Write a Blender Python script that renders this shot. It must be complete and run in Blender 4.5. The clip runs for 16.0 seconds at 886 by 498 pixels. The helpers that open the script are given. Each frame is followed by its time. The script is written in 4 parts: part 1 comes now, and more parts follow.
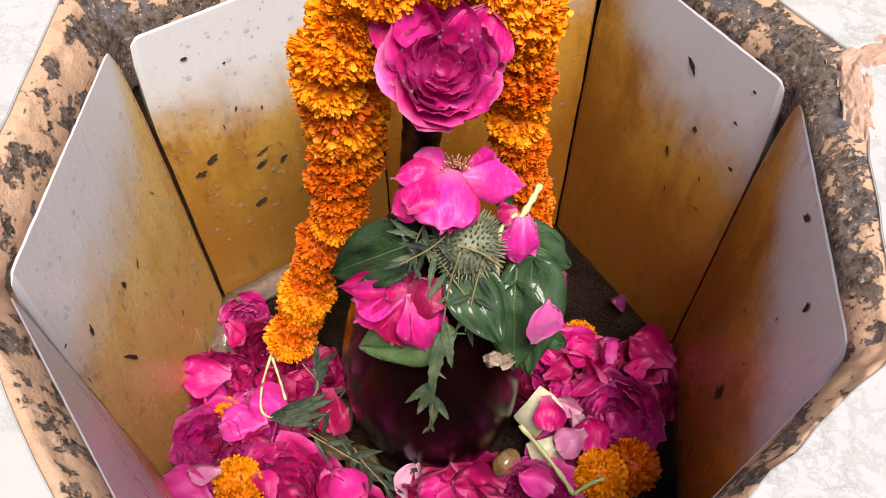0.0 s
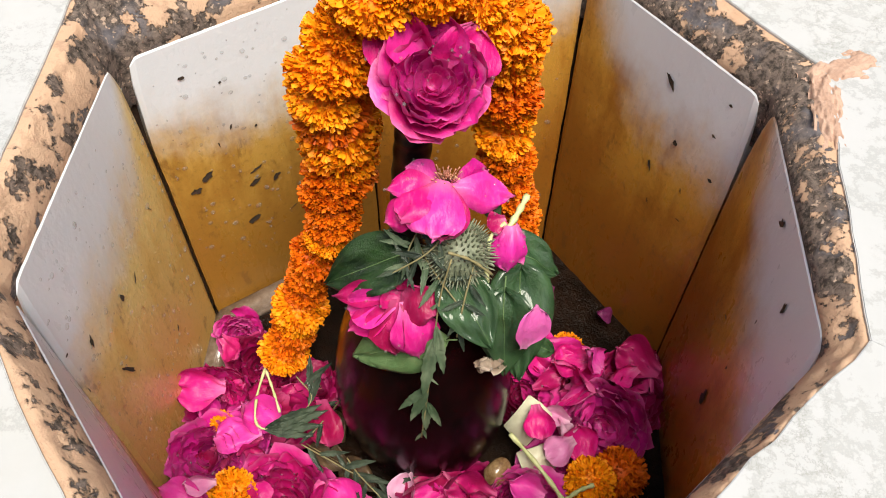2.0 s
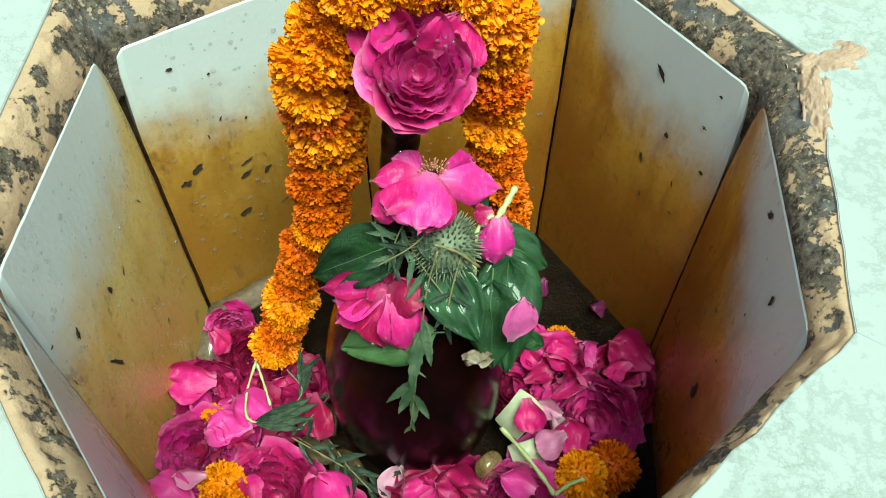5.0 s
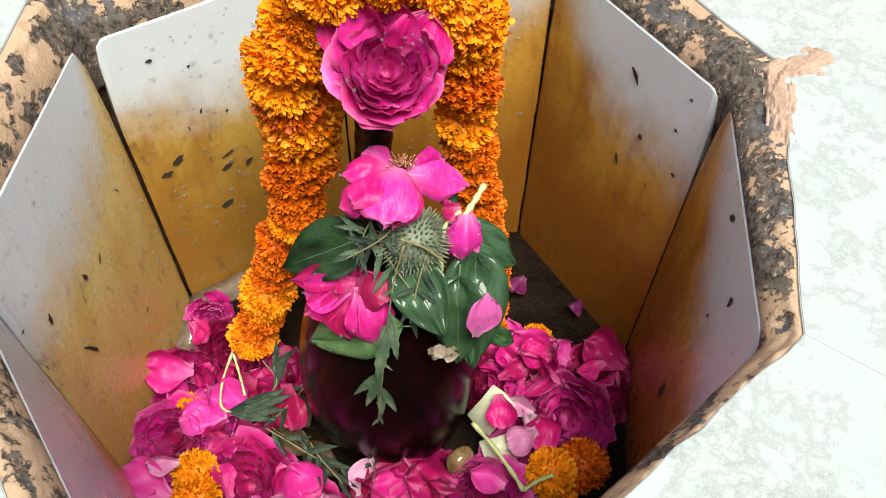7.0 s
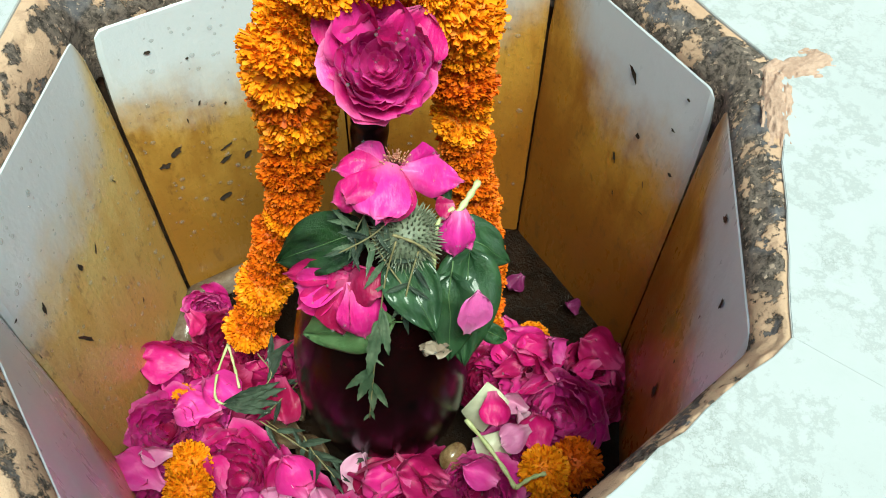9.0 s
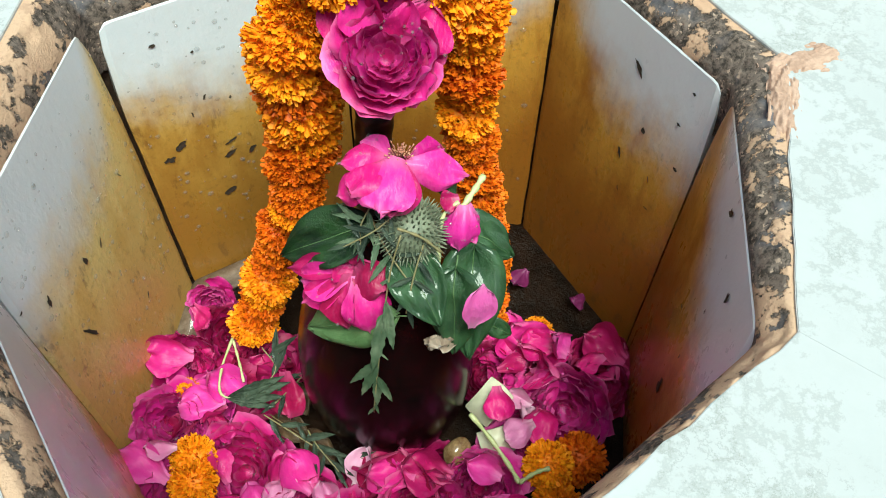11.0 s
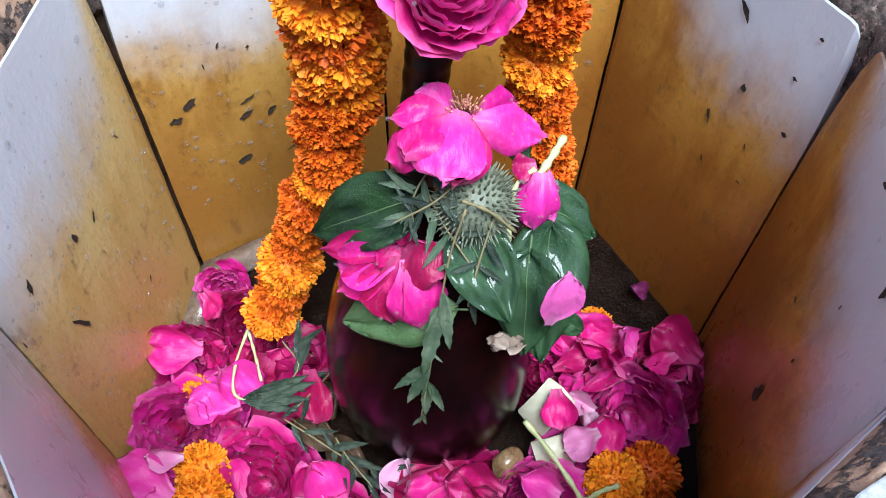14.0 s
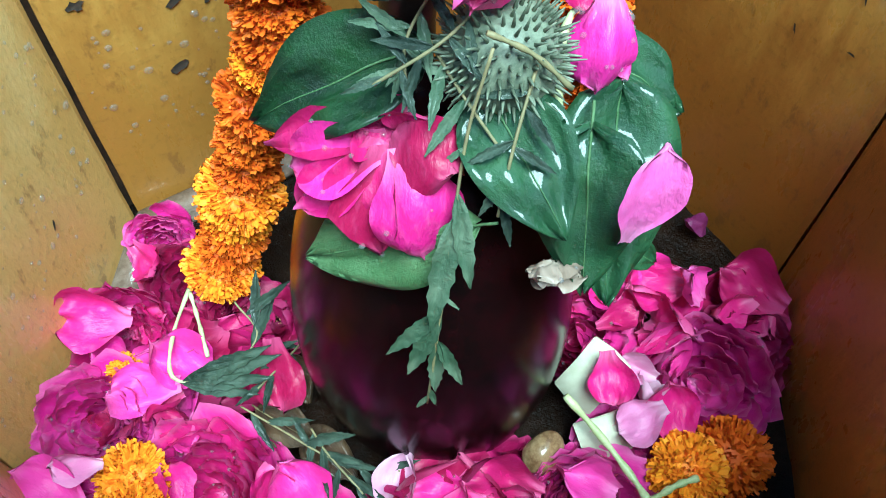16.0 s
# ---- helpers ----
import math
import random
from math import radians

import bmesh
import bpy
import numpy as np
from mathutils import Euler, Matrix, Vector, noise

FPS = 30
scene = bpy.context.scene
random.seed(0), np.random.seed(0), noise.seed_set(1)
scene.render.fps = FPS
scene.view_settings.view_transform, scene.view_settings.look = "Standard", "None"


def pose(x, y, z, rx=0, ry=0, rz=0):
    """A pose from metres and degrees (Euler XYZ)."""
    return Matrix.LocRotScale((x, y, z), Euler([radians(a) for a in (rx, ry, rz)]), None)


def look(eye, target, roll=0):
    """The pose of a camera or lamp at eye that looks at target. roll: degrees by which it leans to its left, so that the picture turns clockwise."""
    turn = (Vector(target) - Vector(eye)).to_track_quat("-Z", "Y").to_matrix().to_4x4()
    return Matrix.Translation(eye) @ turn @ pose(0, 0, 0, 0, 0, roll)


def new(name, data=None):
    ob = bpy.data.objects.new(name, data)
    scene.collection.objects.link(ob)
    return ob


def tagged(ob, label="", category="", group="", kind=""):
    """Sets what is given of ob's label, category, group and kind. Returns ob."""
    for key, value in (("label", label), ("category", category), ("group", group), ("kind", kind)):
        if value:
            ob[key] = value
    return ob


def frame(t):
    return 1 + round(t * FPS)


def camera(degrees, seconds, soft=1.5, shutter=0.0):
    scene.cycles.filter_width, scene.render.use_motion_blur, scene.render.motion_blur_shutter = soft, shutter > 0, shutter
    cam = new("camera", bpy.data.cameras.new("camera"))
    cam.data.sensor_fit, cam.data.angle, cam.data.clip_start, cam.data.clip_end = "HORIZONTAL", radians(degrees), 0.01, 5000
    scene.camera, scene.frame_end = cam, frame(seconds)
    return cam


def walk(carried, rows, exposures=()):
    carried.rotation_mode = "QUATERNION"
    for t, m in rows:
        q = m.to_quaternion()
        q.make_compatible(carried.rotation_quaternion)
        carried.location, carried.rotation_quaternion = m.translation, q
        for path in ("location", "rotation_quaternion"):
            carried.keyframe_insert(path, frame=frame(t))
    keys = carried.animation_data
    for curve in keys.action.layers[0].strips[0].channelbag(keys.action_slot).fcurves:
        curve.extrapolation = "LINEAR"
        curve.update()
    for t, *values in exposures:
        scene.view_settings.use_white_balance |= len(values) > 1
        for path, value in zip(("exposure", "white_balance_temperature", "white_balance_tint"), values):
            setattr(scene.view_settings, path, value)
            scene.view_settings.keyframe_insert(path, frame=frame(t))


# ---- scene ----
cam = camera(56.7, 16.0, 1.0)
PATH = [
    (0, (0.016, -0.321, 0.684), (-0.001, 0.812, -0.964), -0.0),
    (0.5, (0.013, -0.335, 0.688), (0.033, 0.823, -0.942), 1.2),
    (1, (0.013, -0.34, 0.69), (0.033, 0.84, -0.924), 0.9),
    (1.5, (0.013, -0.341, 0.691), (0.03, 0.848, -0.917), 0.9),
    (2, (0.013, -0.34, 0.692), (0.029, 0.846, -0.919), 0.8),
    (2.5, (0.013, -0.339, 0.69), (0.028, 0.845, -0.922), 0.8),
    (3, (0.014, -0.34, 0.688), (0.027, 0.843, -0.924), 0.7),
    (5.5, (0.025, -0.34, 0.689), (0.032, 0.834, -0.931), 0.5),
    (6, (0.028, -0.34, 0.69), (0.033, 0.831, -0.931), 0.5),
    (6.5, (0.037, -0.343, 0.692), (0.04, 0.829, -0.929), 0.9),
    (7, (0.045, -0.345, 0.693), (0.047, 0.828, -0.927), 1.6),
    (7.5, (0.05, -0.347, 0.693), (0.049, 0.824, -0.928), 2.2),
    (8, (0.055, -0.348, 0.694), (0.052, 0.82, -0.929), 2.4),
    (8.5, (0.055, -0.345, 0.694), (0.05, 0.821, -0.931), 2.3),
    (9, (0.054, -0.344, 0.693), (0.039, 0.82, -0.934), 1.9),
    (11.5, (0.053, -0.345, 0.691), (0.028, 0.81, -0.941), 1.7),
    (12, (0.049, -0.338, 0.682), (0.022, 0.817, -0.951), 1.7),
    (12.5, (0.047, -0.326, 0.664), (0.018, 0.824, -0.973), 1.6),
    (13, (0.038, -0.314, 0.65), (0.006, 0.833, -0.988), 1.4),
    (13.5, (0.031, -0.306, 0.636), (-0.003, 0.836, -1.006), 1.4),
    (14, (0.018, -0.291, 0.609), (-0.012, 0.829, -1.048), 1.9),
    (14.5, (0.012, -0.277, 0.577), (-0.02, 0.812, -1.1), 2.0),
    (15, (0.009, -0.26, 0.541), (-0.024, 0.823, -1.14), 1.8),
    (15.5, (0.009, -0.242, 0.499), (-0.005, 0.842, -1.181), 1.6),
    (16, (0.009, -0.233, 0.463), (0.005, 0.852, -1.216), 0.8),
]
EXPOSURES = [(0.0, 0.61, 6600, 16), (1.0, 0.61, 6550, 11), (3.2, 0.61, 6500, 9), (5.4, 0.56, 5650, -36), (6.2, 0.56, 5750, -26), (7.0, 0.66, 6150, 0), (8.2, 0.66, 6050, 1), (9.0, 0.61, 5750, -16), (11.4, 0.61, 5750, -9), (12.5, 0.61, 5800, -6), (13.4, 0.61, 5850, 1), (14.0, 0.82, 5100, 9), (15.0, 1.1, 4600, -2), (16.0, 1.24, 4450, -18)]
walk(cam, [(t, look(eye, target, roll)) for t, eye, target, roll in PATH], EXPOSURES)

# ---- light ----
world = bpy.data.worlds.new("sky")
scene.world = world
world.use_nodes = True
wn = world.node_tree
sky = wn.nodes.new("ShaderNodeTexSky")
sky.sky_type, sky.sun_disc = "NISHITA", False
sky.sun_elevation, sky.sun_rotation = radians(68), radians(158)
wn.nodes["Background"].inputs["Strength"].default_value = 0.085
wn.links.new(sky.outputs[0], wn.nodes["Background"].inputs["Color"])
sun = new("sun", bpy.data.lights.new("sun", "SUN"))
sun.data.energy, sun.data.angle, sun.data.color = 4.6, radians(30), (1.0, 0.94, 0.80)
sun.matrix_world = look((0.41, -0.90, 2.45), (0, 0, 0))


# ---- materials ----
def material(name, rough=0.5, spec=0.5, coat=0.0):
    m = bpy.data.materials.new(name)
    m.use_nodes = True
    p = m.node_tree.nodes["Principled BSDF"]
    p.inputs["Roughness"].default_value = rough
    p.inputs["Specular IOR Level"].default_value = spec
    p.inputs["Coat Weight"].default_value = coat
    p.inputs["Coat Roughness"].default_value = 0.08
    return m, m.node_tree, p


class Nodes:
    """Short writing of node trees."""

    def __init__(self, tree):
        self.tree = tree
        self.pos = self.add("ShaderNodeTexCoord").outputs["Object"]

    def add(self, kind, **values):
        n = self.tree.nodes.new(kind)
        for key, value in values.items():
            n.inputs[key].default_value = value
        return n

    def plug(self, value, socket):
        if isinstance(value, bpy.types.NodeSocket):
            self.tree.links.new(value, socket)
        else:
            socket.default_value = value

    def noise(self, scale, detail=4.0, rough=0.6, vector=None, stretch=None):
        n = self.add("ShaderNodeTexNoise", Scale=scale, Detail=detail, Roughness=rough)
        v = vector or self.pos
        if stretch:
            mp = self.add("ShaderNodeMapping", Scale=stretch)
            self.plug(v, mp.inputs["Vector"])
            v = mp.outputs[0]
        self.plug(v, n.inputs["Vector"])
        return n.outputs["Fac"]

    def math(self, op, a, b=0.0, clamp=False):
        n = self.add("ShaderNodeMath")
        n.operation, n.use_clamp = op, clamp
        self.plug(a, n.inputs[0])
        self.plug(b, n.inputs[1])
        return n.outputs[0]

    def step(self, value, low, high, a=0.0, b=1.0):
        n = self.add("ShaderNodeMapRange")
        n.interpolation_type = "SMOOTHSTEP"
        self.plug(value, n.inputs["Value"])
        for k, v in (("From Min", low), ("From Max", high), ("To Min", a), ("To Max", b)):
            n.inputs[k].default_value = v
        return n.outputs[0]

    def mix(self, fac, a, b, blend="MIX"):
        n = self.add("ShaderNodeMix")
        n.data_type, n.blend_type = "RGBA", blend
        self.plug(fac, n.inputs["Factor"])
        for v, k in ((a, 6), (b, 7)):
            self.plug((*v, 1) if isinstance(v, tuple) else v, n.inputs[k])
        return n.outputs[2]

    def split(self):
        n = self.add("ShaderNodeSeparateXYZ")
        self.plug(self.pos, n.inputs[0])
        return n.outputs

    def bump(self, p, height, strength, distance):
        n = self.add("ShaderNodeBump", Strength=strength, Distance=distance)
        self.plug(height, n.inputs["Height"])
        self.tree.links.new(n.outputs[0], p.inputs["Normal"])


def stained_tile(name, level, slope, left, right, low, deep, near=0.0):
    """White glazed marble, stained brown below a wavy line that climbs towards the joints (left, right: by how much)."""
    m, tree, p = material(name, 0.2, 0.4)
    n = Nodes(tree)
    x, y, z = n.split()
    edge_l = n.math("MULTIPLY", n.math("POWER", n.step(x, -near, -0.095), 2.0), left)
    edge_r = n.math("MULTIPLY", n.math("POWER", n.step(x, near, 0.095), 2.0), right)
    line = n.math("ADD", n.math("ADD", edge_l, edge_r), n.math("MULTIPLY", x, slope))
    d = n.math("SUBTRACT", n.math("SUBTRACT", z, level), line)
    d = n.math("ADD", d, n.math("MULTIPLY", n.math("SUBTRACT", n.noise(16, 5), 0.5), 0.09))
    d = n.math("ADD", d, n.math("MULTIPLY", n.math("SUBTRACT", n.noise(60, 5, 0.7, stretch=(1, 1, 0.3)), 0.5), 0.035))
    clean = n.step(d, -0.045, 0.04)
    streak = n.noise(22, 6, 0.7, stretch=(1.0, 1.0, 0.35))
    grain = n.noise(170, 4, 0.7)
    brown = n.mix(n.step(d, -0.18, -0.02), deep, low)
    brown = n.mix(n.step(d, -0.06, 0.02, 0.0, 0.5), brown, (0.66, 0.50, 0.27))
    brown = n.mix(n.step(streak, 0.40, 0.62, 0.0, 0.85), brown, deep)
    brown = n.mix(n.step(grain, 0.5, 0.74, 0.0, 0.35), brown, (0.10, 0.045, 0.012))
    smear = n.noise(48, 5, 0.75, stretch=(1.0, 1.0, 0.45))
    brown = n.mix(n.step(smear, 0.56, 0.66, 0.0, 0.55), brown, (0.16, 0.07, 0.018))
    white = n.mix(n.noise(9, 3), (0.70, 0.73, 0.78), (0.80, 0.83, 0.88))
    tree.links.new(n.mix(clean, brown, white), p.inputs["Base Color"])
    tree.links.new(n.step(streak, 0.3, 0.8, 0.22, 0.5), p.inputs["Roughness"])
    n.bump(p, n.math("ADD", streak, n.math("MULTIPLY", grain, 0.4)), 0.5, 0.0015)
    return m


def marble_material():
    m, tree, p = material("white_marble", 0.2, 0.5)
    n = Nodes(tree)
    warp = n.noise(18, 6, 0.7)
    vein = n.math("ABSOLUTE", n.math("SUBTRACT", n.noise(9, 8, 0.72), 0.5))
    base = n.mix(n.step(warp, 0.3, 0.75), (0.425, 0.43, 0.445), (0.395, 0.402, 0.412))
    base = n.mix(n.step(n.noise(5, 4), 0.5, 0.75, 0.0, 0.5), base, (0.395, 0.38, 0.35))
    base = n.mix(n.step(vein, 0.028, 0.0, 0.0, 0.32), base, (0.22, 0.23, 0.21))
    thread = n.math("ABSOLUTE", n.math("SUBTRACT", n.noise(34, 7, 0.75), 0.5))
    patch = n.step(n.noise(13, 4), 0.48, 0.62)
    base = n.mix(n.math("MULTIPLY", n.step(thread, 0.022, 0.0), n.math("MULTIPLY", patch, 0.35)), base, (0.17, 0.175, 0.15))
    speck = n.math("MULTIPLY", n.step(n.noise(210, 6, 0.85), 0.55, 0.66), patch)
    base = n.mix(n.math("MULTIPLY", speck, 0.35), base, (0.20, 0.205, 0.18))
    tree.links.new(base, p.inputs["Base Color"])
    n.bump(p, n.noise(40, 5), 0.12, 0.002)
    return m


def cement_material():
    """Peach plaster that has flaked off down to a dark speckled bed; the attribute says how much is gone."""
    m, tree, p = material("old_plaster", 0.75, 0.3)
    n = Nodes(tree)
    gone = n.add("ShaderNodeAttribute")
    gone.attribute_name = "along"
    big = n.math("ADD", n.math("MULTIPLY", n.noise(52, 5, 0.6), 0.72), n.math("MULTIPLY", n.noise(170, 5, 0.7), 0.28))
    big = n.math("ADD", big, gone.outputs["Fac"])
    fine = n.noise(210, 6, 0.75)
    tiny = n.noise(520, 4, 0.7)
    flake = n.step(big, 0.492, 0.512)
    peach = n.mix(n.noise(26, 5), (0.44, 0.27, 0.175), (0.60, 0.42, 0.295))
    peach = n.mix(n.step(n.noise(85, 6, 0.7), 0.52, 0.66, 0.0, 0.55), peach, (0.33, 0.20, 0.14))
    peach = n.mix(n.step(tiny, 0.58, 0.72, 0.0, 0.4), peach, (0.22, 0.14, 0.10))
    dark = n.mix(n.step(fine, 0.38, 0.60), (0.030, 0.023, 0.019), (0.17, 0.13, 0.11))
    dark = n.mix(n.step(n.noise(24, 3), 0.52, 0.66, 0.0, 0.7), dark, (0.13, 0.125, 0.145))
    crumb = n.math("MULTIPLY", n.step(n.noise(260, 3, 0.6), 0.58, 0.64), n.step(n.noise(60, 3), 0.36, 0.54))
    dark = n.mix(n.math("MULTIPLY", crumb, 0.9), dark, (0.42, 0.31, 0.24))
    rim_line = n.math("MULTIPLY", n.step(big, 0.47, 0.492), n.math("SUBTRACT", 1.0, flake))
    peach = n.mix(n.math("MULTIPLY", rim_line, 0.35), peach, (0.20, 0.12, 0.085))
    tree.links.new(n.mix(flake, peach, dark), p.inputs["Base Color"])
    h = n.math("SUBTRACT", n.math("ADD", n.math("MULTIPLY", fine, 0.35), n.math("MULTIPLY", tiny, 0.15)), n.math("MULTIPLY", flake, 0.7))
    n.bump(p, h, 1.0, 0.004)
    return m


def petal_material(name, deep, light, pale):
    """Soft petals: pigment paler towards the base, each one of its own shade."""
    m, tree, p = material(name, 0.42, 0.35)
    n = Nodes(tree)
    own = n.add("ShaderNodeObjectInfo").outputs["Random"]
    tint = n.mix(n.step(own, 0.15, 1.0), deep, light)
    ring = n.add("ShaderNodeAttribute")
    ring.attribute_name = "along"
    tint = n.mix(n.step(ring.outputs["Fac"], 0.4, 0.0, 0.0, 0.45), tint, pale)
    tint = n.mix(n.step(ring.outputs["Fac"], 0.82, 1.0, 0.0, 0.35), tint, pale)
    vein = n.noise(330, 4, 0.65, stretch=(1, 0.35, 0.35))
    tint = n.mix(n.step(vein, 0.48, 0.75, 0.0, 0.16), tint, pale)
    tint = n.mix(n.step(n.noise(60, 3), 0.45, 0.7, 0.0, 0.45), tint, deep)
    tree.links.new(tint, p.inputs["Base Color"])
    n.bump(p, n.math("ADD", vein, n.noise(95, 3)), 0.5, 0.0016)
    thin = n.add("ShaderNodeBsdfTranslucent")
    tree.links.new(tint, thin.inputs["Color"])
    both = n.add("ShaderNodeMixShader", Fac=0.17)
    tree.links.new(p.outputs[0], both.inputs[1])
    tree.links.new(thin.outputs[0], both.inputs[2])
    tree.links.new(both.outputs[0], tree.nodes["Material Output"].inputs["Surface"])
    return m


def marigold_material(name, deep, light):
    m, tree, p = material(name, 0.55, 0.3)
    n = Nodes(tree)
    own = n.add("ShaderNodeNewGeometry").outputs["Random Per Island"]
    head = n.add("ShaderNodeObjectInfo").outputs["Random"]
    tint = n.mix(n.math("ADD", n.math("MULTIPLY", own, 0.7), n.math("MULTIPLY", head, 0.3)), deep, light)
    tree.links.new(tint, p.inputs["Base Color"])
    thin = n.add("ShaderNodeBsdfTranslucent")
    tree.links.new(tint, thin.inputs["Color"])
    both = n.add("ShaderNodeMixShader", Fac=0.17)
    tree.links.new(p.outputs[0], both.inputs[1])
    tree.links.new(thin.outputs[0], both.inputs[2])
    tree.links.new(both.outputs[0], tree.nodes["Material Output"].inputs["Surface"])
    return m


def mottled(name, a, b, scale, rough, spec=0.5, coat=0.0, bump=0.3, depth=0.001, low=0.35, high=0.65):
    m, tree, p = material(name, rough, spec, coat)
    n = Nodes(tree)
    f = n.noise(scale, 6, 0.65)
    g = n.noise(scale * 7, 4, 0.7)
    tree.links.new(n.mix(n.step(n.math("ADD", n.math("MULTIPLY", f, 0.7), n.math("MULTIPLY", g, 0.3)), low, high), a, b), p.inputs["Base Color"])
    n.bump(p, n.math("ADD", f, n.math("MULTIPLY", g, 0.5)), bump, depth)
    return m


def leaf_material(name, a, b, rough, coat):
    m, tree, p = material(name, rough, 0.25, coat)
    n = Nodes(tree)
    f = n.noise(55, 5, 0.6)
    tree.links.new(n.mix(n.step(f, 0.35, 0.7), a, b), p.inputs["Base Color"])
    n.bump(p, n.math("ADD", n.noise(230, 5, 0.75), n.noise(60, 4, 0.6)), 0.75, 0.0018)
    return m


def water_material():
    m, tree, p = material("water", 0.02, 0.5)
    p.inputs["Base Color"].default_value = (0.3, 0.3, 0.3, 1)
    clear = tree.nodes.new("ShaderNodeBsdfTransparent")
    both = tree.nodes.new("ShaderNodeMixShader")
    both.inputs[0].default_value = 0.2
    tree.links.new(clear.outputs[0], both.inputs[1])
    tree.links.new(p.outputs[0], both.inputs[2])
    tree.links.new(both.outputs[0], tree.nodes["Material Output"].inputs["Surface"])
    return m


OCHRE, UMBER = (0.57, 0.335, 0.07), (0.34, 0.16, 0.025)
RUST, BARK = (0.67, 0.35, 0.055), (0.36, 0.135, 0.016)
# stain of the left tiles, lightened to carry their reflected sheen in the colour
STRAW_LIT, HONEY_LIT = (0.80, 0.60, 0.24), (0.62, 0.39, 0.11)
MARBLE = marble_material()
CEMENT = cement_material()
MORTAR = mottled("peach_mortar", (0.34, 0.215, 0.16), (0.52, 0.35, 0.27), 60, 0.75, 0.3, 0.0, 0.8, 0.003)
GROUT = mottled("dark_grout", (0.02, 0.012, 0.008), (0.10, 0.055, 0.03), 60, 0.7)
CHIP = mottled("chip_dirt", (0.015, 0.01, 0.008), (0.06, 0.04, 0.025), 300, 0.8)
PIT_FLOOR = mottled("wet_stone", (0.004, 0.002, 0.001), (0.018, 0.008, 0.004), 45, 0.32, 0.12, 0.0, 0.9, 0.004)
PALE_FLOOR = mottled("wet_pale_stone", (0.10, 0.065, 0.045), (0.26, 0.20, 0.16), 30, 0.1, 0.6, 0.6, 0.4, 0.002)
LINGA = mottled("polished_dark_stone", (0.003, 0.002, 0.002), (0.013, 0.002, 0.003), 14, 0.22, 0.12, 0.0, 0.08, 0.0008)
SERPENT = mottled("blackened_metal", (0.006, 0.004, 0.004), (0.018, 0.012, 0.01), 60, 0.4)
ROSE = petal_material("rose_petal", (0.60, 0.008, 0.19), (0.74, 0.032, 0.34), (0.82, 0.32, 0.56))
ROSE_DEEP = petal_material("crimson_petal", (0.30, 0.004, 0.06), (0.50, 0.010, 0.15), (0.62, 0.13, 0.32))
ROSE_MAUVE = petal_material("mauve_petal", (0.62, 0.014, 0.28), (0.78, 0.065, 0.42), (0.82, 0.36, 0.60))
ROSE_PALE = petal_material("pale_petal", (0.66, 0.22, 0.45), (0.76, 0.45, 0.60), (0.85, 0.7, 0.75))
WITHERED = petal_material("withered_petal", (0.26, 0.19, 0.14), (0.34, 0.26, 0.20), (0.38, 0.32, 0.25))
ROSE_PINK = petal_material("pink_petal", (0.74, 0.10, 0.42), (0.78, 0.14, 0.48), (0.85, 0.5, 0.68))
VIOLET = petal_material("violet_petal", (0.16, 0.015, 0.09), (0.24, 0.03, 0.14), (0.3, 0.06, 0.2))
MARIGOLD = marigold_material("marigold_floret", (0.90, 0.21, 0.002), (0.98, 0.41, 0.005))
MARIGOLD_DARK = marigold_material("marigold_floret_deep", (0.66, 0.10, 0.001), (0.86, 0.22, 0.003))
LEAF = leaf_material("glossy_leaf", (0.016, 0.042, 0.016), (0.040, 0.088, 0.034), 0.42, 0.45)
LEAF_DARK = leaf_material("dark_leaf", (0.005, 0.014, 0.005), (0.018, 0.048, 0.012), 0.5, 0.12)
LEAF_PALE = leaf_material("leaf_underside", (0.065, 0.12, 0.042), (0.115, 0.18, 0.075), 0.45, 0.0)
HERB = leaf_material("wilted_herb", (0.045, 0.075, 0.04), (0.14, 0.175, 0.11), 0.5, 0.1)
DRY_LEAF = leaf_material("dry_brown_leaf", (0.03, 0.018, 0.010), (0.10, 0.06, 0.03), 0.35, 0.2)
HERB_DARK = leaf_material("dark_herb", (0.012, 0.020, 0.013), (0.055, 0.075, 0.05), 0.5, 0.1)
STALK = mottled("pale_stalk", (0.36, 0.40, 0.16), (0.55, 0.56, 0.30), 80, 0.45)
TWIG = mottled("dry_twig", (0.14, 0.13, 0.06), (0.27, 0.22, 0.10), 90, 0.6)
THORN = mottled("thorn_apple_skin", (0.07, 0.085, 0.05), (0.23, 0.25, 0.17), 60, 0.55)
STAMEN = mottled("stamens", (0.45, 0.16, 0.12), (0.6, 0.34, 0.2), 90, 0.6)
SUGAR = mottled("milk_sweet", (0.56, 0.54, 0.38), (0.68, 0.66, 0.50), 40, 0.4)
NUT = mottled("wet_nut_shell", (0.12, 0.06, 0.025), (0.36, 0.24, 0.12), 50, 0.2, 0.6, 0.5)
WATER = water_material()
PAINT = mottled("plain_wall", (0.62, 0.60, 0.56), (0.72, 0.70, 0.66), 3, 0.8)


# ---- building helpers ----
def rnd(a, b):
    return random.uniform(a, b)


def mesh_object(name, verts, faces, mat, parent=None, label="", smooth=True, along=None):
    me = bpy.data.meshes.new(name)
    me.from_pydata([tuple(v) for v in verts], [], faces)
    me.materials.append(mat)
    if smooth:
        me.polygons.foreach_set("use_smooth", [True] * len(me.polygons))
    if along is not None:
        me.attributes.new("along", "FLOAT", "POINT").data.foreach_set("value", along)
    me.update()
    ob = new(name, me)
    ob.parent = parent
    return tagged(ob, label)


